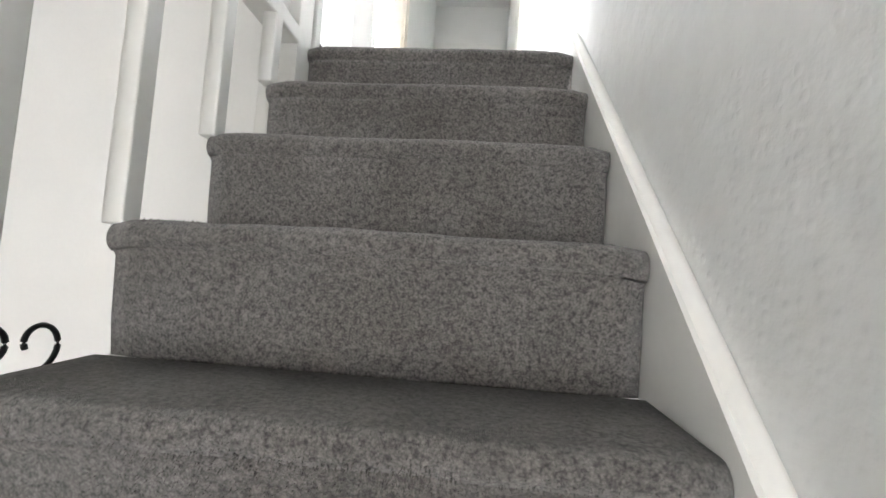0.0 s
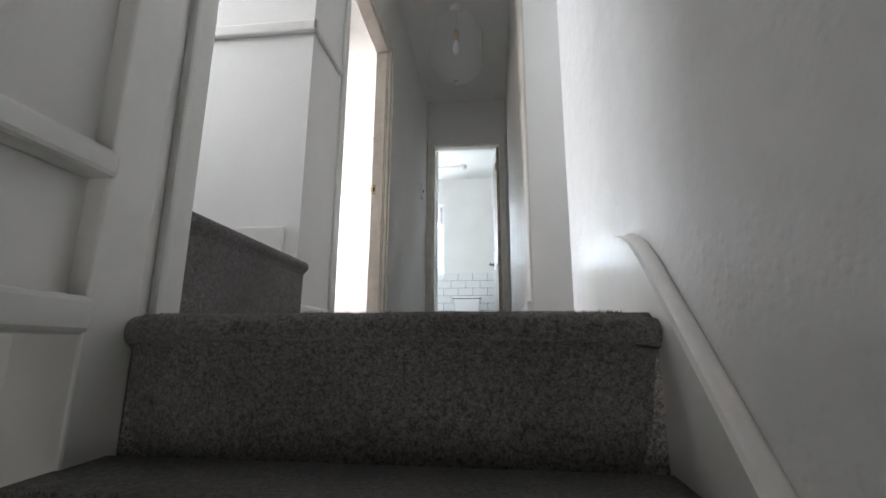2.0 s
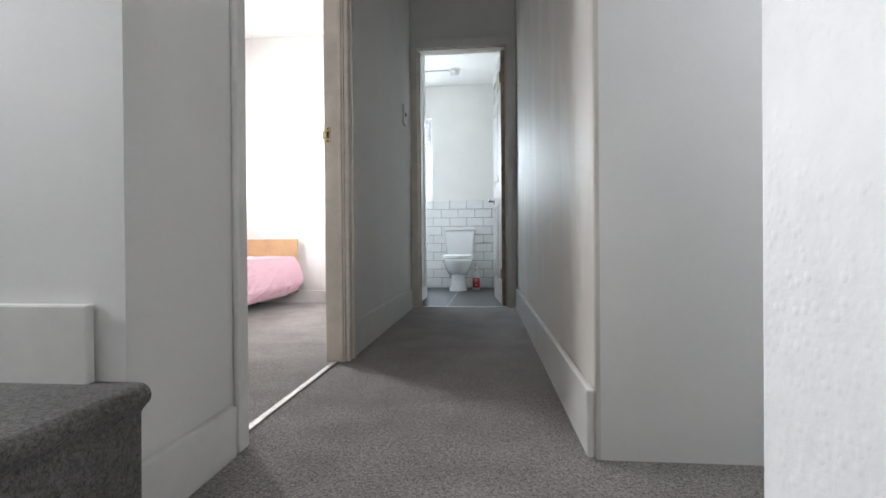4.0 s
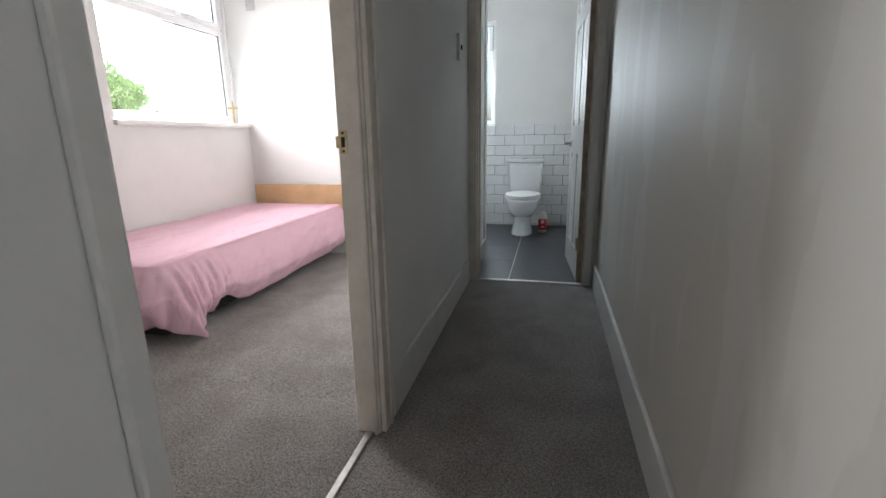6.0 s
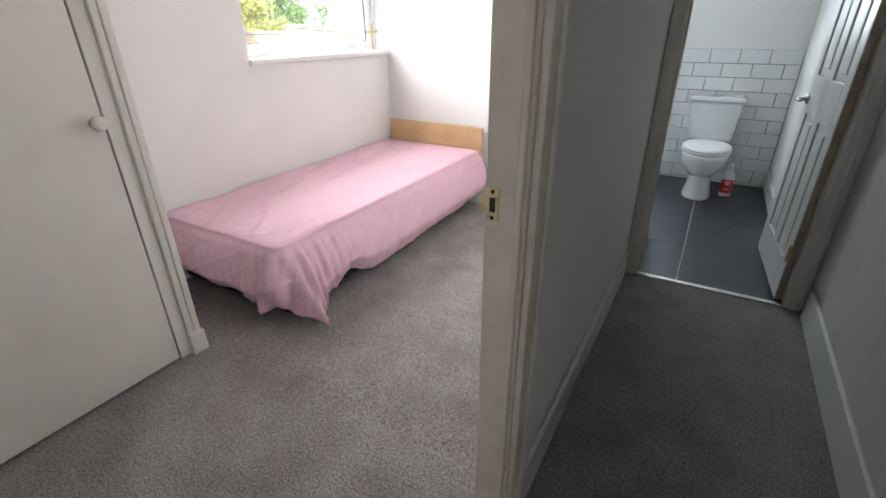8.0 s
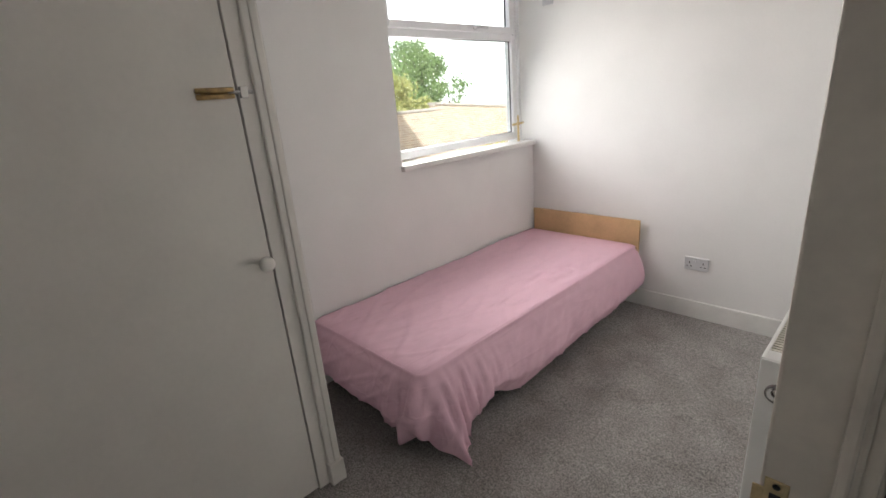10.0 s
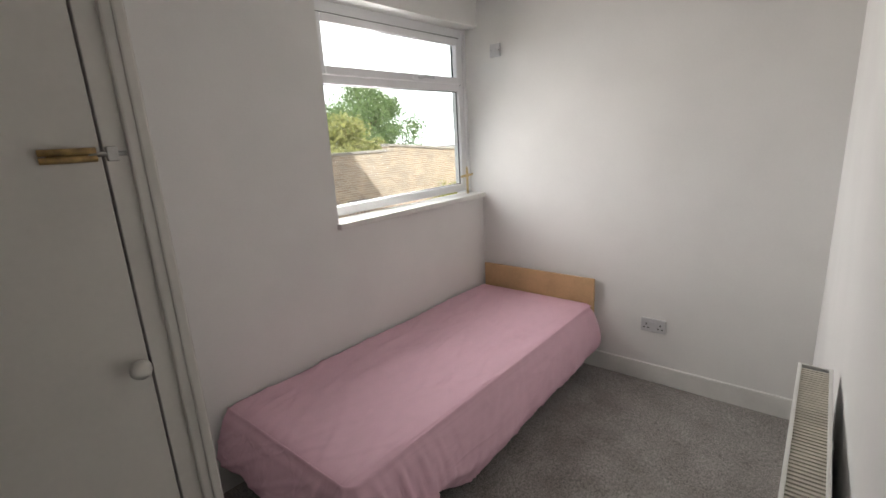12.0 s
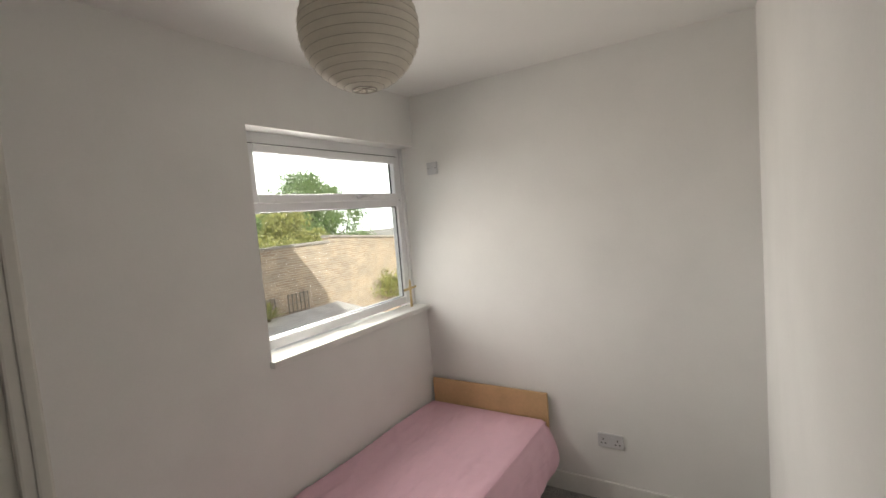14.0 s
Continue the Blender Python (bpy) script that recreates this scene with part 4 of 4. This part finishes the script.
cdoor = fr("cupboard_door", (XC - 0.03, -2.90, 0.012), (XC, -1.8025, 2.30), cup, CUPB, 0.003)
# Dark sheet behind the door paints the shade seen in its gaps.
fr("interior_shade_sheet", (XC - 0.055, -2.95, 0.0), (XC - 0.034, -1.75, 2.32), cup, DARK, 0)
fr("stile", (XC - 0.03, -1.797, 0), (XC + 0.002, -1.745, 2.36), cup, CUPB, 0.003)
fr("head_rail", (XC - 0.03, -2.95, 2.306), (XC + 0.002, -1.797, 2.36), cup, CUPB, 0.003)
fr("architrave", (XC - 0.03, -1.747, 0), (XC + 0.018, -1.690, 2.42), cup, CUPB, 0.006)
fr("architrave_bead", (XC + 0.014, -1.722, 0), (XC + 0.024, -1.693, 2.42), cup, CUPB, 0.006)
fr("plinth_block", (XC - 0.03, -1.752, 0), (XC + 0.034, -1.684, 0.105), cup, CUPB, 0.004)
lathe("knob", [(0.011, 0), (0.011, 0.018), (0.022, 0.028), (0.027, 0.04), (0.024, 0.053), (0.012, 0.06), (0.003, 0.061)], CUPB, cup, Matrix.Translation((0.0, -1.835 + 2.3, 1.034)) @ pose(0, 0, 0, 0, 90))
bolt = fr("bolt_plate", (XC, -1.91, 1.575), (XC + 0.004, -1.815, 1.605), cup, BAMBOO, 0.001, "varnished wooden sliding bolt")
for z in (1.581, 1.599):
    tube("bolt_bar", [(0.009, -1.925 + 2.3, z), (0.009, -1.815 + 2.3, z)], 0.008, BAMBOO, cup, 8)
tube("bolt_rod", [(0.008, -1.83 + 2.3, 1.59), (0.008, -1.752 + 2.3, 1.59)], 0.006, STEEL, cup, 8)
fr("bolt_keep", (XC + 0.001, -1.795, 1.572), (XC + 0.016, -1.77, 1.608), cup, STEEL, 0.003)

# ---- radiator ----
rad = empty("radiator", (-0.98, -0.85, 0))
tagged(rad, "white double panel radiator with a slotted top grille", "radiator")
RX0, RX1, RY0, RY1, RZ0, RZ1 = -0.960, -0.888, -1.36, -0.70, 0.33, 0.945
fr("front_panel", (RX0, RY0, RZ0), (RX0 + 0.006, RY1, RZ1 - 0.004), rad, RADPAINT, 0.005)
fr("back_panel", (RX1 - 0.006, RY0, RZ0), (RX1, RY1, RZ1 - 0.004), rad, RADPAINT, 0.005)
fr("end_cover", (RX0 + 0.002, RY0 - 0.004, RZ0), (RX1 - 0.002, RY0 + 0.003, RZ1 - 0.002), rad, RADPAINT, 0.002)
fr("end_cover", (RX0 + 0.002, RY1 - 0.003, RZ0), (RX1 - 0.002, RY1 + 0.004, RZ1 - 0.002), rad, RADPAINT, 0.002)
# Solid dark block stands for the shade between the two panels.
fr("core_shade_block", (RX0 + 0.008, RY0 + 0.006, RZ0 + 0.02), (RX1 - 0.008, RY1 - 0.01, RZ1 - 0.03), rad, DARK, 0)
fr("grille_edge", (RX0, RY0, RZ1 - 0.006), (RX0 + 0.008, RY1, RZ1), rad, RADPAINT, 0.002)
fr("grille_edge", (RX1 - 0.008, RY0, RZ1 - 0.006), (RX1, RY1, RZ1), rad, RADPAINT, 0.002)
ns = 48
for i in range(ns):
    y = RY0 + 0.05 + (RY1 - RY0 - 0.08) * i / (ns - 1)
    fr("grille_slat", (RX0 + 0.007, y - 0.0032, RZ1 - 0.012), (RX1 - 0.007, y + 0.0032, RZ1 - 0.002), rad, GRILLE, 0)
vm = Matrix.Translation((-0.922 + 0.98, RY0 + 0.85 - 0.003, RZ1 - 0.075)) @ pose(0, 0, 0, 90)
lathe("bleed_plug", [(0.022, 0), (0.022, 0.006), (0.017, 0.008), (0.014, 0.004), (0.006, 0.003), (0.006, 0.008)], CHROME, rad, vm, 18, "grimy metal blanking plug")
for y in (-1.1, -0.82):
    fr("bracket", (RX1 - 0.004, y - 0.02, 0.35), (XB - 0.012, y + 0.02, 0.8), rad, RADPAINT, 0.002)
tube("pipe", [(0.03, RY0 + 0.88, 0.30), (0.03, RY0 + 0.88, -0.03)], 0.0075, RADPAINT, rad)

fr("grille_end", (RX0, RY0, RZ1 - 0.006), (RX1, RY0 + 0.044, RZ1 - 0.001), rad, RADPAINT, 0.002)

# ---- sockets and switches ----
sock = empty("double_socket", (-1.705, YB, 0.337))
tagged(sock, "white double wall socket with two switches", "wall socket")
box("faceplate", (-0.075, -0.011, -0.045), (0.075, 0, 0.045), SHADEDWHITE, sock, 0.004)
for sx in (-0.042, 0.042):
    for dx, dz, w, h in ((0, 0.012, 0.007, 0.012), (-0.012, -0.012, 0.010, 0.007), (0.012, -0.012, 0.010, 0.007)):
        # Flat dark blocks paint the shade inside the pin holes.
        box("pin_hole_shade", (sx + dx - w / 2, -0.0122, dz - h / 2 - 0.005), (sx + dx + w / 2, -0.0105, dz + h / 2 - 0.005), DARK, sock, 0)
for sx in (-0.012, 0.012):
    box("rocker", (sx - 0.006, -0.015, 0.012), (sx + 0.006, -0.010, 0.030), SHADEDWHITE, sock, 0.002)
spur = empty("fused_switch", (-2.846, YB, 2.149))
tagged(spur, "white switched outlet plate high on the wall", "wall switch")
box("faceplate", (-0.044, -0.011, -0.044), (0.044, 0, 0.044), SHADEDWHITE, spur, 0.004)
box("rocker", (-0.008, -0.016, -0.008), (0.006, -0.010, 0.014), SHADEDWHITE, spur, 0.002)
for sx in (-0.03, 0.03):
    lathe("screw", [(0.004, 0), (0.004, 0.002), (0.001, 0.0025)], CHROME, spur, Matrix.Translation((sx, -0.0105, 0)) @ pose(0, 0, 0, 90), 10)
sw = empty("light_switch", (XL, -0.36, 1.505))
tagged(sw, "tall white switch plate on the corridor wall", "wall switch")
box("plate", (0, -0.04, -0.073), (0.02, 0.04, 0.073), PLASTIC, sw, 0.004)
box("rocker", (0.018, -0.008, -0.012), (0.027, 0.008, 0.014), DARK, sw, 0.002)

# palm cross leaning in the window corner
cross = empty("palm_cross", (-3.06, 0.655, WZ0 + 0.035))
tagged(cross, "small dried palm cross leaning in the window corner", "cross")
extrude("upright", [(-0.012, 0), (0.012, 0), (0.010, 0.19), (0.0, 0.205), (-0.010, 0.19)], "x", -0.002, 0.002, PALM, cross)
extrude("crossbar", [(-0.075, 0.125), (0.075, 0.132), (0.078, 0.147), (-0.075, 0.143)], "x", -0.004, -0.0022, PALM, cross)
box("binding", (-0.006, -0.015, 0.122), (0.005, 0.015, 0.152), PALM, cross, 0.003)

# ---- paper lantern ----
LR = 0.18
lan = empty("paper_lantern", (-1.955, -0.94, 2.38))
tagged(lan, "round white paper lantern hanging from the ceiling", "pendant lamp")


def paper():
    m = material("white_rice_paper", (0.80, 0.77, 0.70), 0.85, vary=0.04, scale=10, grain=80, bump=0.2)
    nt = m.node_tree
    p, out = nt.nodes["Principled BSDF"], nt.nodes["Material Output"]
    tr, mx = nt.nodes.new("ShaderNodeBsdfTranslucent"), nt.nodes.new("ShaderNodeMixShader")
    tr.inputs[0].default_value = (0.85, 0.80, 0.72, 1)
    mx.inputs[0].default_value = 0.35
    nt.links.new(p.outputs[0], mx.inputs[1])
    nt.links.new(tr.outputs[0], mx.inputs[2])
    nt.links.new(mx.outputs[0], out.inputs[0])
    return m


PAPER = paper()


def lantern_shade():
    bm = bmesh.new()
    n, ribs, sub, R = 48, 20, 4, LR
    rings = []
    for i in range(ribs * sub + 1):
        f = i / (ribs * sub)
        a = radians(-78 + 156 * f)
        r = R * math.cos(a)
        dip = 0.0035 * abs(math.sin(f * ribs * math.pi))
        ring = []
        for k in range(n):
            t = 2 * math.pi * k / n
            w = r - dip + 0.0015 * noise.noise((math.cos(t) * 5, math.sin(t) * 5, f * 14))
            ring.append(bm.verts.new((w * math.cos(t), w * math.sin(t), R * 0.985 * math.sin(a))))
        rings.append(ring)
    for a, b in zip(rings, rings[1:]):
        for k in range(n):
            bm.faces.new((a[k], a[(k + 1) % n], b[(k + 1) % n], b[k]))
    return part("shade", bm, PAPER, lan, "ribbed paper shade", True)


shade = lantern_shade()
WIRE = material("thin_lantern_wire", (0.35, 0.31, 0.26), 0.5, vary=0.1)
for i in range(1, 20):
    a = radians(-78 + 156 * i / 20)
    r = (LR + 0.0005) * math.cos(a)
    tube("rib_wire", [(r * math.cos(2 * math.pi * k / 40), r * math.sin(2 * math.pi * k / 40), 0.985 * LR * math.sin(a)) for k in range(41)], 0.0007, WIRE, shade, 4)
ring_r = LR * math.cos(radians(78))
for z, rr in ((-0.174, ring_r), (0.174, ring_r)):
    tube("wire_ring", [(rr * math.cos(2 * math.pi * k / 24), rr * math.sin(2 * math.pi * k / 24), z) for k in range(25)], 0.0016, WIRE, lan, 6)
for ang in (0, 60, 120):
    c, s_ = math.cos(radians(ang)) * ring_r, math.sin(radians(ang)) * ring_r
    tube("wire_spoke", [(-c, -s_, -0.174), (0, 0, -0.169), (c, s_, -0.174)], 0.0013, WIRE, lan, 6)
    tube("wire_stay", [(c, s_, -0.174), (c * 0.9, s_ * 0.9, 0.0), (c, s_, 0.174)], 0.0013, WIRE, lan, 6)
tube("flex", [(0, 0, 0.08), (0, 0, CEILZ - 2.38)], 0.0035, PLASTIC, lan)
lathe("lamp_holder", [(0.02, 0.02), (0.02, 0.08), (0.008, 0.10)], PLASTIC, lan)
lathe("bulb", [(0.008, -0.08), (0.024, -0.065), (0.03, -0.04), (0.024, -0.01), (0.014, 0.02)], PLASTIC, lan)
lathe("ceiling_rose", [(0.045, 0.305), (0.042, 0.288), (0.012, 0.278)], PLASTIC, lan)

# ---- corridor pendant ----
pend = empty("corridor_pendant", (-0.335, -1.44, CEILZ))
tagged(pend, "clear acrylic jar-shaped pendant light with a bare bulb", "pendant lamp")
lathe("ceiling_rose", [(0.05, 0), (0.05, -0.012), (0.03, -0.03), (0.012, -0.04)], PLASTIC, pend)
tube("flex", [(0, 0, -0.03), (0, 0, -0.24)], 0.004, PLASTIC, pend)


def film_material():
    m = bpy.data.materials.new("thin_clear_acrylic")
    m.use_nodes = True
    nt = m.node_tree
    p, out = nt.nodes["Principled BSDF"], nt.nodes["Material Output"]
    p.inputs["Base Color"].default_value, p.inputs["Roughness"].default_value = (0.75, 0.76, 0.80, 1), 0.12
    tr, mx = nt.nodes.new("ShaderNodeBsdfTransparent"), nt.nodes.new("ShaderNodeMixShader")
    mx.inputs[0].default_value = 0.8
    nt.links.new(p.outputs[0], mx.inputs[1])
    nt.links.new(tr.outputs[0], mx.inputs[2])
    nt.links.new(mx.outputs[0], out.inputs[0])
    return m


ACRYLIC = film_material()
lathe("shade", [(0.05, -0.10), (0.10, -0.115), (0.17, -0.15), (0.205, -0.22), (0.215, -0.48), (0.20, -0.56), (0.14, -0.62), (0.03, -0.645)], ACRYLIC, pend, n=8, label="faceted clear acrylic shade")
lathe("bulb_holder", [(0.02, -0.22), (0.022, -0.30), (0.016, -0.31)], BRASS, pend, label="brass lamp holder")
lathe("bulb", [(0.014, -0.31), (0.028, -0.35), (0.032, -0.39), (0.02, -0.43), (0.003, -0.44)], PLASTIC, pend)
lathe("finial", [(0.004, -0.655), (0.018, -0.67), (0.014, -0.70), (0.003, -0.71)], CHROME, pend)

# ---- black scrollwork ornament on the hall side of the stairs ----
orn = empty("scroll_ornament", (SL - 0.07, -4.66, -0.80))
tagged(orn, "black wrought iron scroll ornament beside the stairs", "ornament")


def curl(cx, cz, r0, turns, flip):
    pts = []
    for i in range(26):
        f = i / 25
        a = math.pi * 2 * turns * f
        r = r0 * (1 - 0.6 * f)
        pts.append((0, cx + flip * r * math.sin(a), cz - r * math.cos(a) + r0 * 0.4))
    return pts


tube("scroll", curl(0.02, 0.028, 0.04, 0.8, 1), 0.004, BLACK, orn)
tube("scroll", curl(-0.045, 0.03, 0.038, 1.1, -1), 0.004, BLACK, orn)
tube("scroll", curl(-0.09, 0.03, 0.038, 0.9, 1), 0.004, BLACK, orn)
box("foot_bar", (-0.008, -0.14, -0.01), (0.008, -0.03, 0.012), BLACK, orn, 0.004)
structure(box("trim_string_shelf", (SL - 0.11, -5.1, -0.84), (SL - 0.05, -4.45, -0.81), GLOSS, None, 0.004), "narrow white ledge on the hall side of the stairs", "trim")

# ---- outdoors ----
GZ = -2.7
structure(box("ground", (-400, -300, GZ - 0.2), (-3.24, 300, GZ), YARD, None, 0), "pale paved yard and ground beyond", "ground")


def sky_backdrop():
    m = bpy.data.materials.new("bright_hazy_sky")
    m.use_nodes = True
    nt = m.node_tree
    nt.nodes.remove(nt.nodes["Principled BSDF"])
    e = nt.nodes.new("ShaderNodeEmission")
    e.inputs[0].default_value, e.inputs[1].default_value = (0.95, 0.98, 1.0, 1), 3.4
    nt.links.new(e.outputs[0], nt.nodes["Material Output"].inputs[0])
    bm = bmesh.new()
    vs_ = [bm.verts.new(p) for p in ((-150, -160, -3), (-150, 220, -3), (-150, 220, 130), (-150, -160, 130))]
    bm.faces.new(vs_)
    ob = part("backdrop", bm, m)
    return structure(ob, "bright white hazy summer sky", "sky")


sky_backdrop()
BX = -13.0
yard_wall = structure(extrude("yard_wall", [(-8, GZ), (-8, 1.17), (9.3, 1.17), (9.3, 1.36), (14.5, 0.92), (30, 0.92), (30, GZ)], "x", BX - 0.3, BX, BRICK),
                      "weathered yellow-red brick yard wall with a stepped top", "brick wall")
extrude("coping", [(-8, 1.17), (9.3, 1.17), (9.3, 1.25), (-8, 1.25)], "x", BX - 0.36, BX + 0.06, CONCRETE, yard_wall, "pale stone coping", 0.01)
extrude("coping", [(9.28, 1.362), (14.5, 0.92), (30, 0.92), (30, 1.0), (14.5, 1.0), (9.28, 1.442)], "x", BX - 0.36, BX + 0.06, CONCRETE, yard_wall, "pale stone coping", 0.01)


def trellis(y, z):
    ob = empty("trellis", (BX + 0.05, y, z))
    tagged(ob, "dark weathered garden trellis fixed to the brick wall", "trellis", "trellises on the yard wall")
    for i in range(6):
        box("upright", (0, i * 0.16 - 0.012, 0), (0.02, i * 0.16 + 0.012, 1.45), TRELLIS, ob, 0)
        box("slat", (0.021, -0.02, 0.05 + i * 0.27), (0.04, 0.82, 0.075 + i * 0.27), TRELLIS, ob, 0)


trellis(6.0, -1.75)
trellis(7.3, -1.75)
shed = empty("outbuilding", (-11.2, 6.4, GZ))
tagged(shed, "low outbuilding with a pale sheet roof", "outbuilding")
bms = bmesh.new()
add_box(bms, (-0.9, -2.6, 0), (0.9, 2.2, 1.55))
part("wall", bms, BRICK, shed)
extrude("roof", [(-1.1, 1.85), (1.1, 1.52), (1.1, 1.59), (-1.1, 1.92)], "y", -2.8, 2.4, FELT, shed, "pale grey sheet roof")


def leaves(bm, centre, radius, count, size, rng, squash=0.8):
    for _ in range(count):
        d = Vector((rng.gauss(0, 1), rng.gauss(0, 1), rng.gauss(0, 1))).normalized()
        p = Vector(centre) + Vector((d.x, d.y, d.z * squash)) * radius * (0.15 + 1.05 * rng.random() ** 0.7)
        q = Euler((rng.random() * 6, rng.random() * 6, rng.random() * 6)).to_quaternion()
        w = size * (0.6 + 0.8 * rng.random())
        bm.faces.new([bm.verts.new(p + q @ Vector(c)) for c in ((-w, 0, 0), (0, -w * 0.5, 0.1 * w), (w, 0, 0), (0, w * 0.5, 0.1 * w))])


def tree(x, y, h, spread, mat, seed, label):
    rng = random.Random(seed)
    ob = empty("tree", (x, y, GZ))
    tagged(ob, label, "tree", "trees behind the wall")
    tube("trunk", [(0, 0, 0), (0.1, 0.05, h * 0.3), (0, 0.15, h * 0.6), (0.05, 0.1, h * 0.85)], [0.28, 0.22, 0.14, 0.05], BARK, ob)
    bm = bmesh.new()
    for i in range(44):
        a, e = rng.random() * 6.283, rng.random()
        z = h * (0.42 + 0.55 * e)
        r = spread * (1.0 - 0.65 * max(0, e - 0.35) / 0.65) * (0.35 + 0.65 * rng.random())
        c = (r * math.cos(a), r * math.sin(a), z)
        if i < 10:
            tube("limb", [(0, 0.1, z * 0.7), (c[0] * 0.5, c[1] * 0.5, z * 0.88), c], [0.09, 0.06, 0.02], BARK, ob, 6)
        leaves(bm, c, spread * (0.18 + 0.24 * rng.random()), 330, 0.085, rng)
    part("crown", bm, mat, ob)


tree(-21, 13.2, 5.9, 2.6, LEAF, 3, "leafy green tree rising behind the brick wall")
tree(-24, 18.0, 7.8, 2.4, LEAF, 5, "leafy green tree rising behind the brick wall")
tree(-26, 21.6, 7.0, 3.0, LEAF, 8, "broad green tree rising behind the brick wall")
tree(-17.5, 11.5, 5.2, 1.9, YLEAF, 11, "yellow-green bushy tree behind the brick wall")
tree(-25, 14.5, 6.0, 3.0, LEAF, 17, "leafy green tree rising behind the brick wall")


def bush(x, y, z, r, mat, seed, label):
    rng = random.Random(seed)
    bm = bmesh.new()
    for _ in range(9):
        leaves(bm, (rng.gauss(0, r * 0.4), rng.gauss(0, r * 0.5), r * (0.3 + rng.random())), r * 0.5, 160, 0.06, rng)
    ob = part("bush", bm, mat)
    ob.location = (x, y, z)
    return tagged(ob, label, "bush")


bush(BX + 0.6, 12.2, -1.5, 0.9, YLEAF, 21, "yellow-green shrub growing against the brick wall")


def yucca(x, y, z):
    rng = random.Random(4)
    bm = bmesh.new()
    for i in range(46):
        a, e = rng.random() * 6.283, radians(15 + 65 * rng.random())
        L = 0.55 + 0.2 * rng.random()
        d = Vector((math.cos(a) * math.cos(e), math.sin(a) * math.cos(e), math.sin(e)))
        sd = Vector((-math.sin(a), math.cos(a), 0)) * 0.03
        p1, p2 = d * L * 0.5, d * L + Vector((0, 0, -0.1))
        b = [bm.verts.new(v) for v in (-sd * 0.6, sd * 0.6, p1 + sd, p2, p1 - sd)]
        bm.faces.new(b)
    ob = empty("yucca", (x, y, z))
    tagged(ob, "spiky yellow-green yucca plant in the yard", "plant")
    part("leaf_rosette", bm, YLEAF, ob)
    tube("stem", [(0, 0, 0), (0, 0, -(z - GZ))], 0.05, BARK, ob)


yucca(-12.2, 6.0, -0.75)

# ---- pieces: tiles of the bathroom ----
rnd = random.Random(9)
TW, TH = 0.226, 0.1155


def tile_mesh(w):
    bm = bmesh.new()
    add_box(bm, (0, -0.008, 0), (w, 0, TH - 0.004), 0)
    bmesh.ops.bevel(bm, geom=[e for e in bm.edges if all(v.co.y < -0.004 for v in e.verts)], offset=0.004, segments=1, affect='EDGES')
    me = bpy.data.meshes.new("tile")
    bm.normal_update()
    bm.to_mesh(me)
    bm.free()
    me.materials.append(TILE)
    return me


full = tile_mesh(TW - 0.004)
grout_back = box("grout", (-1.74, 2.3855, -0.03), (0.028, 2.392, 1.125), WALLGROUT, bath_back, 0, "grey grout darkened by mould")
for row in range(10):
    z = 1.128 - TH * (row + 1)
    x = 0.028 - (TW * 0.5 if row % 2 else 0.0) - TW
    if row % 2:
        o = new("tile", tile_mesh(TW * 0.5 - 0.006))
        o.parent = bath_back
        o.location = (0.03 - TW * 0.5, 2.3856, z)
    while x > -1.72:
        o = new("tile", full)
        o.parent = bath_back
        o.location = (x, 2.3856 + 0.0012 * rnd.random(), z)
        x -= TW


def slate_mesh(w, h):
    bm = bmesh.new()
    add_box(bm, (0, 0, -0.012), (w, h, 0), 0)
    bmesh.ops.bevel(bm, geom=[e for e in bm.edges if all(v.co.z > -0.001 for v in e.verts)], offset=0.002, segments=1, affect='EDGES')
    me = bpy.data.meshes.new("floor_tile")
    bm.normal_update()
    bm.to_mesh(me)
    bm.free()
    me.materials.append(SLATE)
    return me


for x0, y0, w, h in ((-0.497, 0.02, 0.55, 1.169), (-0.497, 1.19, 0.55, 1.19), (-0.82, 0.02, 0.316, 0.569), (-0.82, 0.59, 0.316, 0.599), (-1.0, 1.19, 0.496, 1.19), (-1.7, 1.19, 0.699, 1.19)):
    o = new("floor_tile", slate_mesh(w, h))
    o.parent = bath_floor
    o.location = (x0, y0, 0.0)
